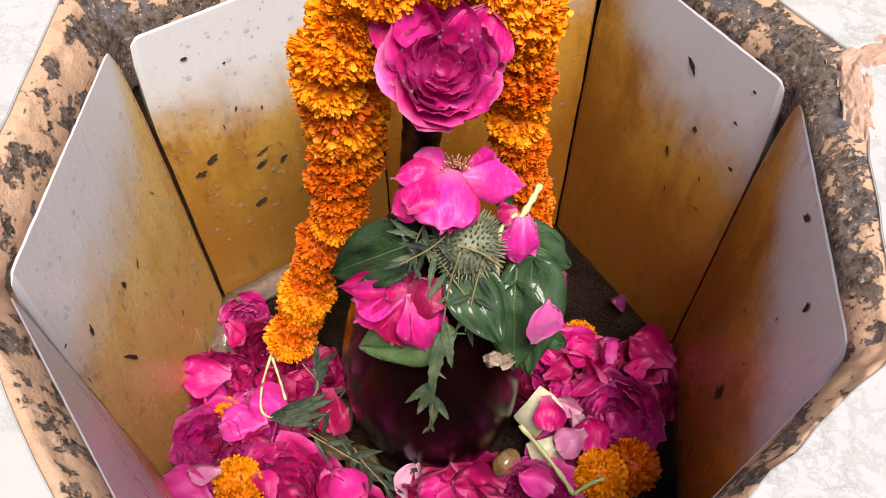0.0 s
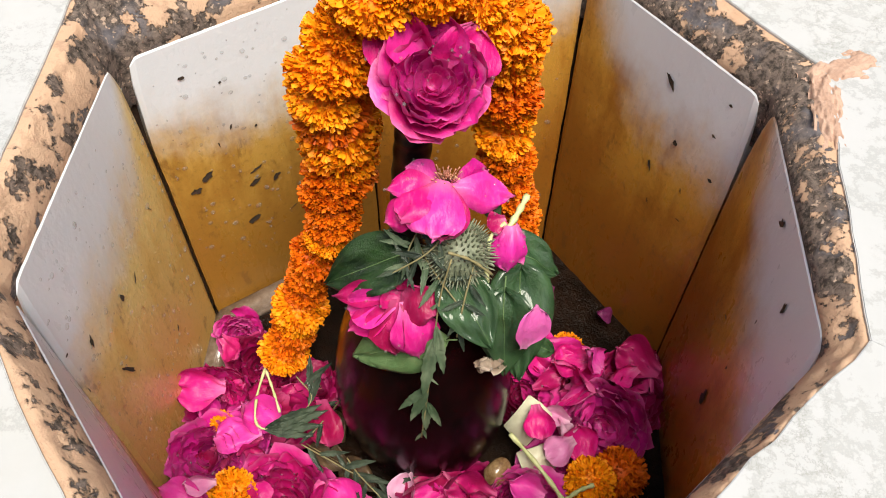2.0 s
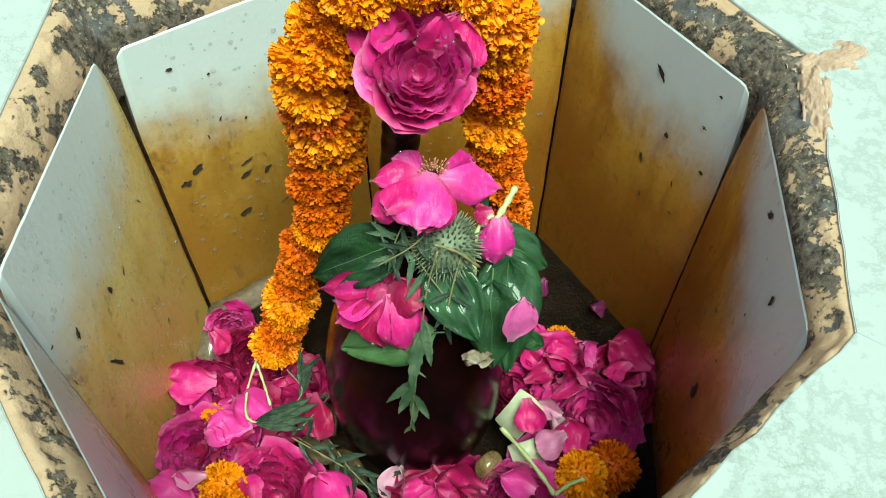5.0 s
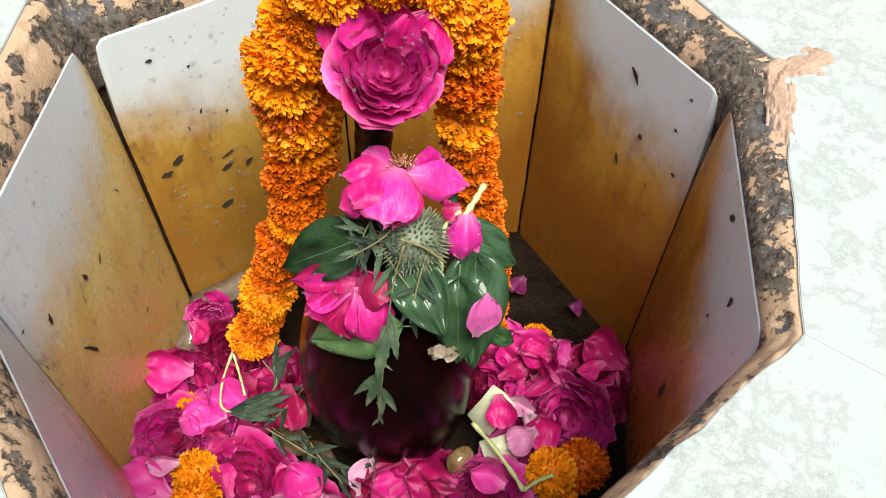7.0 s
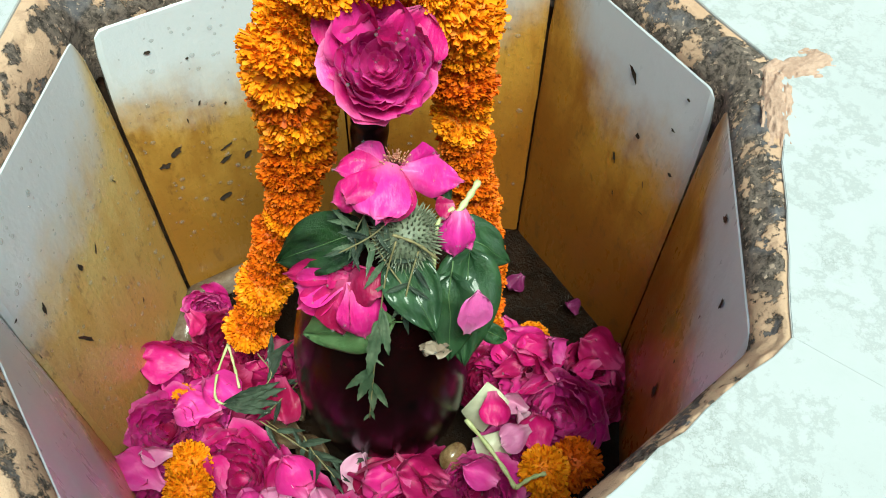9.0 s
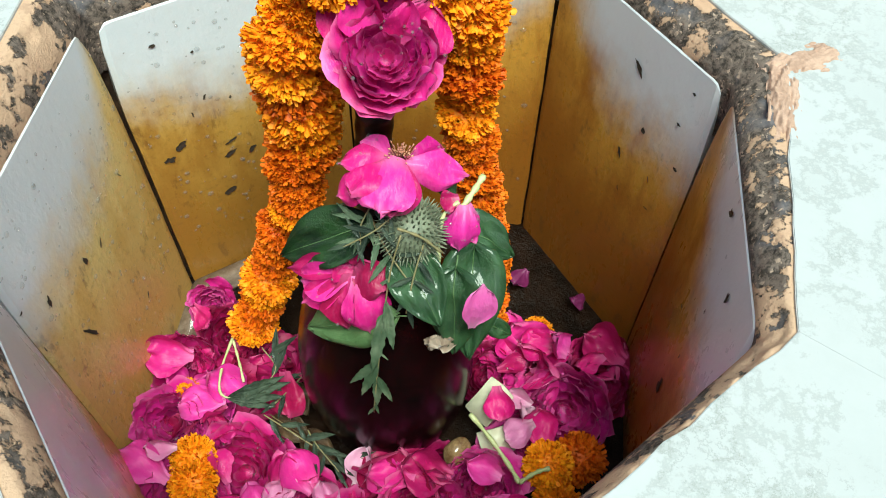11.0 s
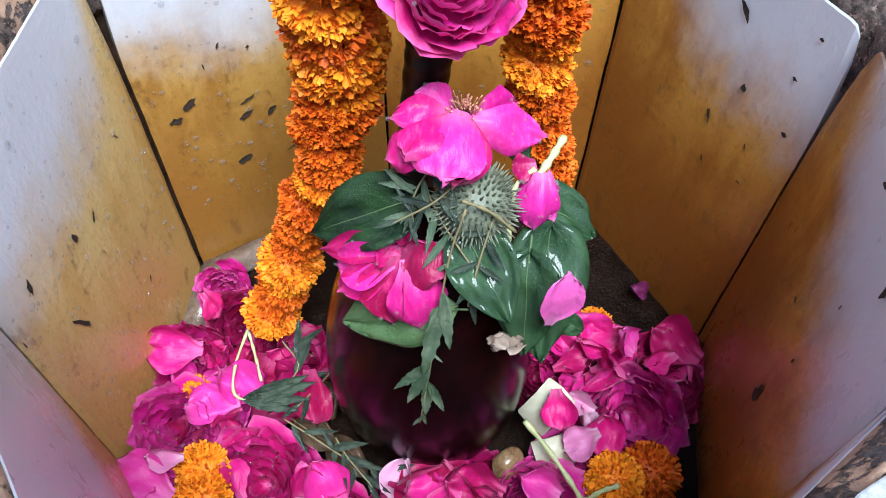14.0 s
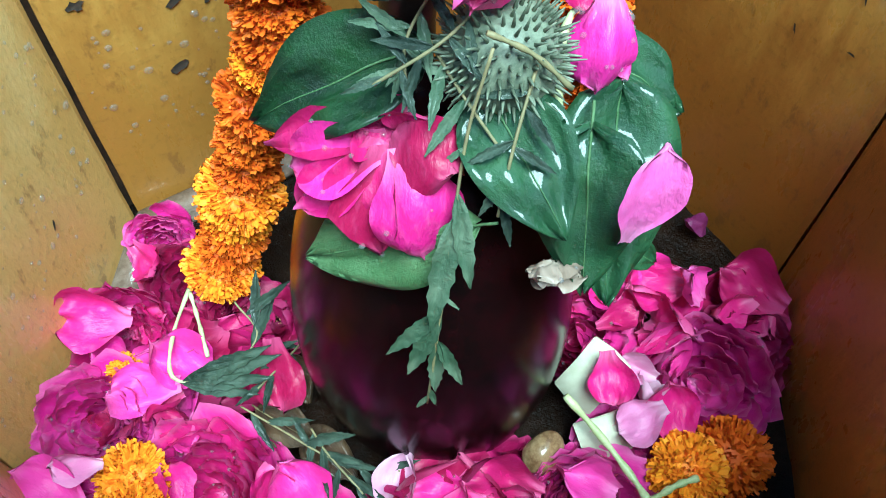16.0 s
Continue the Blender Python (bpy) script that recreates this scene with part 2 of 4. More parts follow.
def part(name, bm, mat, parent=None, label="", smooth=True):
    me = bpy.data.meshes.new(name)
    bm.to_mesh(me)
    bm.free()
    me.materials.append(mat)
    if smooth:
        me.polygons.foreach_set("use_smooth", [True] * len(me.polygons))
    ob = new(name, me)
    ob.parent = parent
    return tagged(ob, label)


def shared(name, data, parent, m):
    ob = new(name, data)
    ob.parent = parent
    ob.matrix_local = m
    return ob


def thing(name, m, label, category, group=""):
    ob = new(name)
    ob.empty_display_size = 0.02
    ob.matrix_world = m
    return tagged(ob, label, category, group)


def facing(place, normal, spin=0.0):
    """A pose whose z axis is the given normal."""
    q = Vector(normal).to_track_quat("Z", "Y").to_matrix().to_4x4()
    return Matrix.Translation(place) @ q @ pose(0, 0, 0, 0, 0, spin)


def grid_faces(nu, nv, base=0):
    return [(base + j * nu + i, base + j * nu + i + 1, base + (j + 1) * nu + i + 1, base + (j + 1) * nu + i) for j in range(nv - 1) for i in range(nu - 1)]


def tube(points, radii, sides=8):
    """Verts and faces of a round stem along points."""
    pts = [Vector(p) for p in points]
    verts, faces = [], []
    for k, p in enumerate(pts):
        d = (pts[min(k + 1, len(pts) - 1)] - pts[max(k - 1, 0)]).normalized()
        q = d.to_track_quat("Z", "Y")
        r = radii[k] if hasattr(radii, "__len__") else radii
        verts += [p + q @ Vector((r * math.cos(a), r * math.sin(a), 0)) for a in (2 * math.pi * i / sides for i in range(sides))]
    for k in range(len(pts) - 1):
        for i in range(sides):
            j = (i + 1) % sides
            faces.append((k * sides + i, k * sides + j, (k + 1) * sides + j, (k + 1) * sides + i))
    faces += [tuple(range(sides))[::-1], tuple(range((len(pts) - 1) * sides, len(pts) * sides))]
    return verts, faces


def curve_points(points, n):
    """A smooth line of n points through the given ones."""
    P = [Vector(p) for p in points]
    P = [2 * P[0] - P[1], *P, 2 * P[-1] - P[-2]]
    out = []
    for k in range(n):
        s = k / (n - 1) * (len(P) - 3)
        i = min(int(s), len(P) - 4)
        t = s - i
        a, b, c, d = P[i : i + 4]
        out.append(0.5 * (2 * b + (c - a) * t + (2 * a - 5 * b + 4 * c - d) * t * t + (3 * b - a - 3 * c + d) * t ** 3))
    return out


# ---- the pit: corners of the eight tiles, and of the marble round them ----
CORNERS = [Vector(c) for c in ((-0.203, 0.090), (-0.047, 0.195), (0.125, 0.183), (0.222, 0.042), (0.206, -0.140), (0.075, -0.256), (-0.098, -0.250), (-0.213, -0.100))]
MARBLE_EDGE = [Vector(c) for c in ((-0.226, 0.125), (-0.065, 0.240), (0.131, 0.218), (0.249, 0.045), (0.218, -0.145), (0.080, -0.264), (-0.101, -0.276), (-0.227, -0.102))]
TOPS = (0.318, 0.325, 0.331, 0.336, 0.328, 0.326, 0.326, 0.325)
CUT_A = (0.006, 0.002, 0.002, 0.012, 0.004, 0.004, 0.004, 0.004)
CUT_B = (0.002, 0.002, 0.005, 0.004, 0.004, 0.004, 0.004, 0.009)
STAINS = (
    (0.232, 0.0, 0.03, 0.05, OCHRE, UMBER),
    (0.25, 0.0, 0.0, 0.07, RUST, BARK),
    (0.262, -0.35, 0.07, 0.02, RUST, BARK),
    (0.262, -0.75, 0.05, 0.0, RUST, BARK),
    (0.25, 0.0, 0.03, 0.03, RUST, BARK),
    (0.25, 0.0, 0.03, 0.03, OCHRE, UMBER),
    (0.13, 0.0, 0.03, 0.05, STRAW_LIT, HONEY_LIT),
    (0.240, 0.10, 0.0, 0.10, STRAW_LIT, HONEY_LIT, 0.045),
)
# chips in each tile: along from its first corner, height, length, width, turn in degrees
CHIPS = {
    0: ((0.037, 0.287, 0.004, 0.003, 0), (0.064, 0.270, 0.002, 0.002, 0), (0.033, 0.183, 0.009, 0.006, 30), (0.021, 0.172, 0.008, 0.006, 10), (0.075, 0.167, 0.010, 0.003, 20), (0.071, 0.153, 0.010, 0.004, 25), (0.090, 0.148, 0.009, 0.005, 40), (0.061, 0.107, 0.010, 0.005, 25), (0.063, 0.224, 0.004, 0.0015, 60), (0.083, 0.214, 0.003, 0.002, 45), (0.050, 0.211, 0.005, 0.001, 100), (0.100, 0.10, 0.008, 0.001, 25)),
    7: ((0.076, 0.205, 0.009, 0.003, 100), (0.099, 0.195, 0.009, 0.002, 60), (0.028, 0.225, 0.009, 0.003, 75), (0.005, 0.249, 0.004, 0.002, 20), (0.044, 0.158, 0.018, 0.003, 115), (0.153, 0.209, 0.006, 0.001, 115), (0.003, 0.206, 0.006, 0.001, 90), (0.12, 0.09, 0.006, 0.002, 60)),
    2: ((0.097, 0.294, 0.016, 0.005, 130), (0.145, 0.278, 0.003, 0.002, 0), (0.117, 0.247, 0.005, 0.004, 100), (0.101, 0.208, 0.010, 0.003, 110), (0.149, 0.310, 0.003, 0.002, 0), (0.135, 0.210, 0.006, 0.001, 110), (0.155, 0.241, 0.004, 0.003, 0), (0.142, 0.181, 0.004, 0.001, 0), (0.109, 0.173, 0.005, 0.0015, 110)),
    3: ((0.088, 0.318, 0.008, 0.004, 60), (0.135, 0.299, 0.011, 0.003, 95), (0.109, 0.136, 0.016, 0.006, 85), (0.116, 0.195, 0.005, 0.002, 85), (0.083, 0.207, 0.004, 0.003, 0), (0.118, 0.258, 0.004, 0.001, 90)),
}


def wall_pose(k):
    a, b = CORNERS[k], CORNERS[(k + 1) % 8]
    d = b - a
    return pose((a.x + b.x) / 2, (a.y + b.y) / 2, 0, 0, 0, math.degrees(math.atan2(d.y, d.x))), d.length


def tile(k, parent):
    """One slab: its face at y = 0, its back behind it, an uneven top edge and rounded upper corners."""
    width = wall_pose(k)[1]
    nu, nv, thick, top = 41, 17, 0.012, TOPS[k]
    verts, faces = [], []
    for layer in (0.0, thick):
        for j in range(nv):
            v = j / (nv - 2) * 0.995 if j < nv - 1 else 1.0
            lo = -width / 2 + (0.0016 if k == 0 else 0.0006) + CUT_A[k] * v ** 9
            hi = width / 2 - (0.0016 if k == 7 else 0.0006) - CUT_B[k] * v ** 9
            for i in range(nu):
                u = i / (nu - 1)
                x = lo + (hi - lo) * u
                edge = min(u, 1 - u) * (hi - lo)
                z = -0.01 + (top + 0.01) * v
                if j >= nv - 2:
                    z += 0.0003 * (0.7 * noise.noise((x * 70, k * 3.1, 0)) + noise.noise((x * 240, k * 5.7, 1))) - 0.006 * max(0, 1 - edge / 0.007) ** 2
                x += 0.0012 * noise.noise((z * 160, k, i)) * (i in (0, nu - 1))
                y = layer + (0.0012 * (max(0, 1 - edge / 0.002) + (j == nv - 1)) if layer == 0 else 0)
                verts.append((x, y, z))
    n = nu * nv
    faces += grid_faces(nu, nv) + [f[::-1] for f in grid_faces(nu, nv, n)]
    for i in range(nu - 1):
        faces.append((n - nu + i, n - nu + i + 1, 2 * n - nu + i + 1, 2 * n - nu + i))
    for j in range(nv - 1):
        a, c = j * nu, j * nu + nu - 1
        faces += [(a, a + nu, n + a + nu, n + a), (c + nu, c, n + c, n + c + nu)]
    return mesh_object("tile", verts, faces, stained_tile("stained_marble", *STAINS[k]), parent, smooth=False)


def chip(parent, width, along, height, length, breadth, turn):
    """A small dark gouge with a ragged rim."""
    n = 11
    verts, a = [(0, -0.0004, 0)], radians(turn)
    for i in range(n):
        w = 2 * math.pi * i / n
        r = rnd(0.45, 1.2)
        p, q = length / 2 * r * math.cos(w), breadth / 2 * r * math.sin(w)
        verts.append((p * math.cos(a) - q * math.sin(a), -0.0009, p * math.sin(a) + q * math.cos(a)))
    ob = mesh_object("chip", verts, [(0, 1 + i, 1 + (i + 1) % n) for i in range(n)], CHIP, parent)
    ob.location = (along - width / 2, 0, height)


def drops(parent, width, count, seed):
    """Water drops that cling to a tile."""
    random.seed(seed)
    ball = bmesh.new()
    bmesh.ops.create_icosphere(ball, subdivisions=2, radius=1)
    bv, bf = [v.co.copy() for v in ball.verts], [[v.index for v in f.verts] for f in ball.faces]
    ball.free()
    verts, faces = [], []
    for _ in range(count):
        x, z, r = rnd(-0.46, 0.46) * width, rnd(0.06, 0.31), 0.0006 + 0.0017 * random.random() ** 2.4
        b = len(verts)
        sx = r * rnd(0.8, 1.5)
        verts += [(x + v.x * sx, -0.0002 + v.y * r * 0.55, z + v.z * r * (1.3 if v.z < 0 else 1)) for v in bv]
        faces += [[b + i for i in f] for f in bf]
    tagged(mesh_object("water_drops", verts, faces, WATER, parent), kind="stuff")


walls = []
for k in range(8):
    m, width = wall_pose(k)
    bm = bmesh.new()
    bmesh.ops.create_cube(bm, size=1, matrix=Matrix.Translation((0, 0.012 + 0.02, 0.15)) @ Matrix.Diagonal((width + 0.03, 0.04, 0.33, 1)))
    for v in bm.verts:
        if v.co.y < 0.03:
            v.co.x *= (width + 0.004) / (width + 0.03)
    wall = part(f"wall_{k + 1}", bm, GROUT, None, "dark mortar wall of the pit, faced with a stained marble tile", False)
    wall.matrix_world = m
    tagged(wall, category="wall", kind="structure")
    slab = tile(k, wall)
    for c in CHIPS.get(k, ()):
        chip(slab, width, c[0], c[1], c[2] * 1.3, c[3] * 1.35, c[4])
    walls.append((slab, width))
drops(walls[0][0], walls[0][1], 190, 5)
drops(walls[7][0], walls[7][1], 200, 6)
drops(walls[1][0], walls[1][1], 60, 7)

# pit floor, with a pale ledge by the wall
bm = bmesh.new()
bmesh.ops.create_grid(bm, x_segments=90, y_segments=90, size=0.29)
for v in bm.verts:
    v.co.z = 0.0035 * noise.noise(v.co * 22) + 0.0015 * noise.noise(v.co * 70) - 0.003
floor = part("pit_floor", bm, PIT_FLOOR)
tagged(floor, "wet dark stone floor of the pit, puddled and stained", "floor", kind="structure")


def ledge(points, low, high, mat, label):
    bm = bmesh.new()
    vs = [bm.verts.new((x, y, low)) for x, y in points]
    f = bm.faces.new(vs)
    top = bmesh.ops.extrude_face_region(bm, geom=[f])["geom"]
    bmesh.ops.translate(bm, vec=(0, 0, high - low), verts=[g for g in top if isinstance(g, bmesh.types.BMVert)])
    bmesh.ops.recalc_face_normals(bm, faces=bm.faces)
    bmesh.ops.bevel(bm, geom=[e for e in bm.edges], offset=0.003, segments=2, affect="EDGES")
    return tagged(part("ledge", bm, mat, None, label), category="ledge", kind="structure")


ledge([(-0.208, 0.02), (-0.185, 0.02), (-0.180, 0.075), (-0.045, 0.165), (-0.050, 0.190), (-0.203, 0.090)], -0.01, 0.006, PALE_FLOOR, "wet pale stone ledge along the foot of the wall")
ledge([(0.202, 0.02), (0.185, 0.02), (0.170, -0.15), (0.186, -0.15)], -0.01, 0.012, PIT_FLOOR, "dark wet stone kerb by the wall foot")

# the crumbling plaster band between tiles and marble; worst at the corners and on the far side
WORN = (0.03, 0.03, 0.085, 0.075, 0.02, -0.03, 0.02, 0.0)
CORNER_WORN = (0.17, 0.1, 0.1, 0.14, -0.05, 0.0, 0.0, 0.02)
NA, NB = 64, 20
verts, faces, breadth = [], [], []
for k in range(8):
    a, b = CORNERS[k], CORNERS[(k + 1) % 8]
    c, d = MARBLE_EDGE[k], MARBLE_EDGE[(k + 1) % 8]
    for i in range(NA):
        u = i / NA
        inner, outer = a.lerp(b, u), c.lerp(d, u)
        out = (outer - inner).normalized()
        tile_top = TOPS[k] * (1 - max(0, u - 0.9) * 5) + TOPS[(k + 1) % 8] * max(0, u - 0.9) * 5
        tile_top = tile_top if u > 0.1 else TOPS[k] * (0.5 + 5 * u) + TOPS[(k + 7) % 8] * (0.5 - 5 * u)
        for j in range(NB):
            v = j / (NB - 1)
            q = inner + out * 0.0004 + (outer + out * 0.0136 - inner) * max(0, j - 1) / (NB - 2)
            p3 = Vector((q.x, q.y, 0))
            lump = 0.006 * noise.noise(p3 * 55) + 0.006 * noise.noise(p3 * 140) + 0.003 * noise.noise(p3 * 400)
            z = tile_top - 0.0014 + 0.006 * min(1, v * 6) + (0.354 - tile_top - 0.0046) * min(1, v / 0.42) + lump * min(1, 0.02 + v * v * 7) * max(0, min(1, (0.5 - v) * 6))
            if j == 0:
                z -= 0.045
                q = q + out * 0.0055
            q = q + out * min(1, v * 3) * (0.0012 * noise.noise(p3 * 90 + Vector((9, 0, 0))))
            verts.append((q.x, q.y, z))
            near_a, near_b = max(0, 1 - u * 4.5), max(0, 1 - (1 - u) * 4.5)
            loss = WORN[k] + CORNER_WORN[k] * near_a + CORNER_WORN[(k + 1) % 8] * near_b + (0.10 if v < 0.35 else 0.10 - 0.30 * (v - 0.35))
            breadth.append(loss - 0.138)
n_all = 8 * NA
for i in range(n_all):
    for j in range(NB - 1):
        a, b = i * NB, ((i + 1) % n_all) * NB
        faces.append((a + j, a + j + 1, b + j + 1, b + j))
rim = mesh_object("rim", verts, faces, CEMENT, along=breadth)
tagged(rim, "crumbling peach plaster rim with dark broken patches", "rim", kind="structure")

# marble slabs round the pit
for k in range(8):
    a, b = MARBLE_EDGE[k], MARBLE_EDGE[(k + 1) % 8]
    side = (b - a).normalized()
    gap = 0.0
    ring = []
    for i in range(13):
        u = i / 12
        p = a.lerp(b, u) + side * gap * (1 - 2 * u)
        out = Vector((-side.y, side.x))
        ring.append(p + out * 0.0022 * noise.noise((p.x * 90, p.y * 90, 3)))
    ring += [b * 2.6 - side * gap, a * 2.6 + side * gap]
    bm = bmesh.new()
    f = bm.faces.new([bm.verts.new((p.x, p.y, 0.325)) for p in ring])
    up = bmesh.ops.extrude_face_region(bm, geom=[f])["geom"]
    bmesh.ops.translate(bm, vec=(0, 0, 0.031), verts=[g for g in up if isinstance(g, bmesh.types.BMVert)])
    bmesh.ops.recalc_face_normals(bm, faces=bm.faces)
    bmesh.ops.bevel(bm, geom=[e for e in bm.edges if all(v.co.z > 0.35 and v.co.xy.length < 0.32 for v in e.verts)], offset=0.0005, segments=2, affect="EDGES")
    slab = part("marble_slab", bm, MARBLE, None, "white marble slab with faint grey veins beside the pit", False)
    tagged(slab, category="slab", kind="structure")
bm = bmesh.new()
outer = [bm.verts.new((4 * math.cos(math.pi * (i + 0.5) / 4), 4 * math.sin(math.pi * (i + 0.5) / 4), 0.348)) for i in range(8)]
hole = [bm.verts.new((p.x * 1.12, p.y * 1.12, 0.348)) for p in MARBLE_EDGE]
order = [min(range(8), key=lambda q: (outer[q].co.xy.normalized() - p.normalized()).length) for p in MARBLE_EDGE]
for k in range(8):
    bm.faces.new((hole[k], hole[(k + 1) % 8], outer[order[(k + 1) % 8]], outer[order[k]]))
bmesh.ops.recalc_face_normals(bm, faces=bm.faces)
tagged(part("floor", bm, CEMENT, None, "plain plaster bed under the marble slabs", False), category="floor", kind="structure")
# unseen walls, added to close the place for reflections and bounced light
for k in range(4):
    bm = bmesh.new()
    bmesh.ops.create_cube(bm, size=1, matrix=pose(0, 0, 0, 0, 0, 90 * k) @ Matrix.Translation((3.0, 0, 1.4)) @ Matrix.Diagonal((0.15, 6.15, 2.6, 1)))
    tagged(part(f"wall_{k + 9}", bm, PAINT, None, "plain pale unseen wall added for bounced light", False), category="wall", kind="structure")


# peach mortar that spills over the edge of the slabs and the joint between them
for x, y, turn, long, wide, shift in ((0.262, 0.046, 25, 0.027, 0.014, 0.0), (0.243, 0.012, 81, 0.034, 0.010, 4.0)):
    bm = bmesh.new()
    bmesh.ops.create_grid(bm, x_segments=56, y_segments=36, size=1)
    for v in bm.verts:
        at = v.co + Vector((shift, 0, 0))
        edge = math.hypot(v.co.x, v.co.y) + 0.55 * noise.noise(at * 2.3) + 0.3 * noise.noise(at * 6)
        lift = 0.0022 * max(-6.0, min(1.0, (0.75 - edge) * 4)) + 0.0010 * noise.noise(at * 9)
        v.co = Vector((v.co.x * long, v.co.y * wide, lift))
    mortar = part("mortar", bm, MORTAR, None, "rough peach mortar smeared over the marble joint")
    mortar.matrix_world = pose(x, y, 0.3557, 0, 0, turn)
    tagged(mortar, category="mortar", kind="structure")


# ---- the stone and the serpent ----
bm = bmesh.new()
prof = [(0.0, 0.244), (0.018, 0.240), (0.034, 0.228), (0.046, 0.208), (0.056, 0.180), (0.064, 0.150), (0.069, 0.12), (0.0715, 0.09), (0.071, 0.06), (0.067, 0.03), (0.060, 0.0), (0.054, -0.02)]
prof = curve_points([(r, 0, z) for r, z in prof], 48)
vs = [bm.verts.new(p) for p in prof]
bmesh.ops.spin(bm, geom=vs + [bm.edges.new(e) for e in zip(vs, vs[1:])], axis=(0, 0, 1), cent=(0, 0, 0), angle=2 * math.pi, steps=72)
bmesh.ops.remove_doubles(bm, verts=bm.verts, dist=1e-5)
bmesh.ops.recalc_face_normals(bm, faces=bm.faces)
stone = part("egg_stone", bm, LINGA)
stone.matrix_world = pose(0.003, -0.024, 0.0)
tagged(stone, "polished dark maroon egg-shaped stone, wet, standing in flowers", "stone")

spine = curve_points([(-0.012, 0.055, 0.0), (-0.014, 0.058, 0.10), (-0.010, 0.050, 0.20), (-0.004, 0.042, 0.28), (0.000, 0.040, 0.32), (0.003, 0.038, 0.355), (0.005, 0.036, 0.368), (0.006, 0.032, 0.376)], 90)
verts, faces = [], []
for k, p in enumerate(spine):
    z = k / 89
    flare = 0.013 + 0.022 * math.exp(-(((z - 0.80) / 0.14) ** 2)) - 0.006 * max(0, z - 0.92) / 0.08
    deep = 0.013 - 0.003 * math.exp(-(((z - 0.80) / 0.14) ** 2)) + 0.0008 * math.sin(k * 1.3)
    verts += [p + Vector((flare * (1 + 0.03 * math.sin(k * 1.3)) * math.cos(a), deep * math.sin(a), 0)) for a in (2 * math.pi * i / 20 for i in range(20))]
for k in range(89):
    faces += [(k * 20 + i, k * 20 + (i + 1) % 20, (k + 1) * 20 + (i + 1) % 20, (k + 1) * 20 + i) for i in range(20)]
faces += [tuple(range(20))[::-1], tuple(range(89 * 20, 90 * 20))]
serpent = mesh_object("serpent_statue", verts, faces, SERPENT)
tagged(serpent, "blackened ribbed metal serpent rising behind the stone", "statue")


# ---- flowers ----
def petal(parent, mat, turn, spread, reach, height, close, flare, seed, rag=0.35):
    """A petal that wraps the z axis like part of a bowl: reach from the axis, height of its rim, close: how far it turns back in."""
    nu, nv = 11, 10
    verts, along = [], []
    for j in range(nv):
        v = j / (nv - 1)
        for i in range(nu):
            u = 2 * i / (nu - 1) - 1
            w = v * (1 - 0.22 * u ** 4 - 0.05 * u * u + 0.03 * math.sin(seed * 3 + u * 4))
            f = turn + spread * u * (0.45 + 0.55 * math.sin(math.pi / 2 * min(1, w * 1.35)))
            r = reach * math.sin(close * w) ** 0.85 if w > 0 else 0.0
            r += flare * reach * max(0, w - 0.55) ** 2 * 3
            z = height * (1 - math.cos(close * w)) / (1 - math.cos(close)) - flare * height * max(0, w - 0.7) ** 2 * 4
            q = Vector((math.cos(f) * r, math.sin(f) * r, z))
            q += noise.noise_vector((u * 1.3 + seed, v * 1.7, seed * 0.37)) * reach * (0.05 + 0.14 * rag) * (0.15 + v)
            q += noise.noise_vector((u * 4.2 + seed, v * 3, seed)) * reach * (0.05 + 0.12 * rag) * v * v
            verts.append(q)
            along.append(v)
    return mesh_object("petal", verts, grid_faces(nu, nv), mat, parent, along=along)


def sheet(parent, mat, base, tip, width, normal, cup=0.25, arch=0.1, curl=0.2, seed=0.0, narrow=0.35, ruffle=0.06, point=0.0, name="petal"):
    """A petal lying free from base to tip: cupped across, arched along, its rim curled and ruffled."""
    base, tip = Vector(base), Vector(tip)
    length = (tip - base).length
    ahead = (tip - base).normalized()
    side = ahead.cross(Vector(normal)).normalized()
    up = side.cross(ahead)
    back = parent.matrix_world.inverted() if parent else Matrix()
    nu, nv = 13, 13
    verts, along = [], []
    for j in range(nv):
        v = j / (nv - 1)
        t = max(0.0, (v - 0.6) / 0.4)
        rise = min(1.0, v / 0.6)
        w = narrow + (1 - narrow) * (3 * rise * rise - 2 * rise ** 3)
        w *= (1 - point) * math.sqrt(max(0.0, 1 - t ** 2.4)) + point * (1 - t) + 0.03
        for i in range(nu):
            u = 2 * i / (nu - 1) - 1
            lift = cup * width * w * u * u + arch * length * math.sin(math.pi * v) - curl * length * max(0, v - 0.6) ** 2 * 2.5
            lift += ruffle * width * noise.noise((u * 1.6 + seed, v * 2.2, seed * 1.7)) * (0.4 + v) * 2
            lift += ruffle * width * noise.noise((u * 4 + seed, v * 5, seed)) * max(abs(u), v) ** 3 * 1.6
            sway = 0.05 * width * noise.noise((v * 3, u * 2, seed + 9))
            along_way = v * length * (1 - 0.05 * u * u) + 0.03 * length * noise.noise((u * 5, seed, 2)) * t
            verts.append(back @ (base + ahead * along_way + side * (u * w * width / 2 + sway) + up * lift))
            along.append(v)
    return mesh_object(name, verts, grid_faces(nu, nv), mat, parent, along=along)


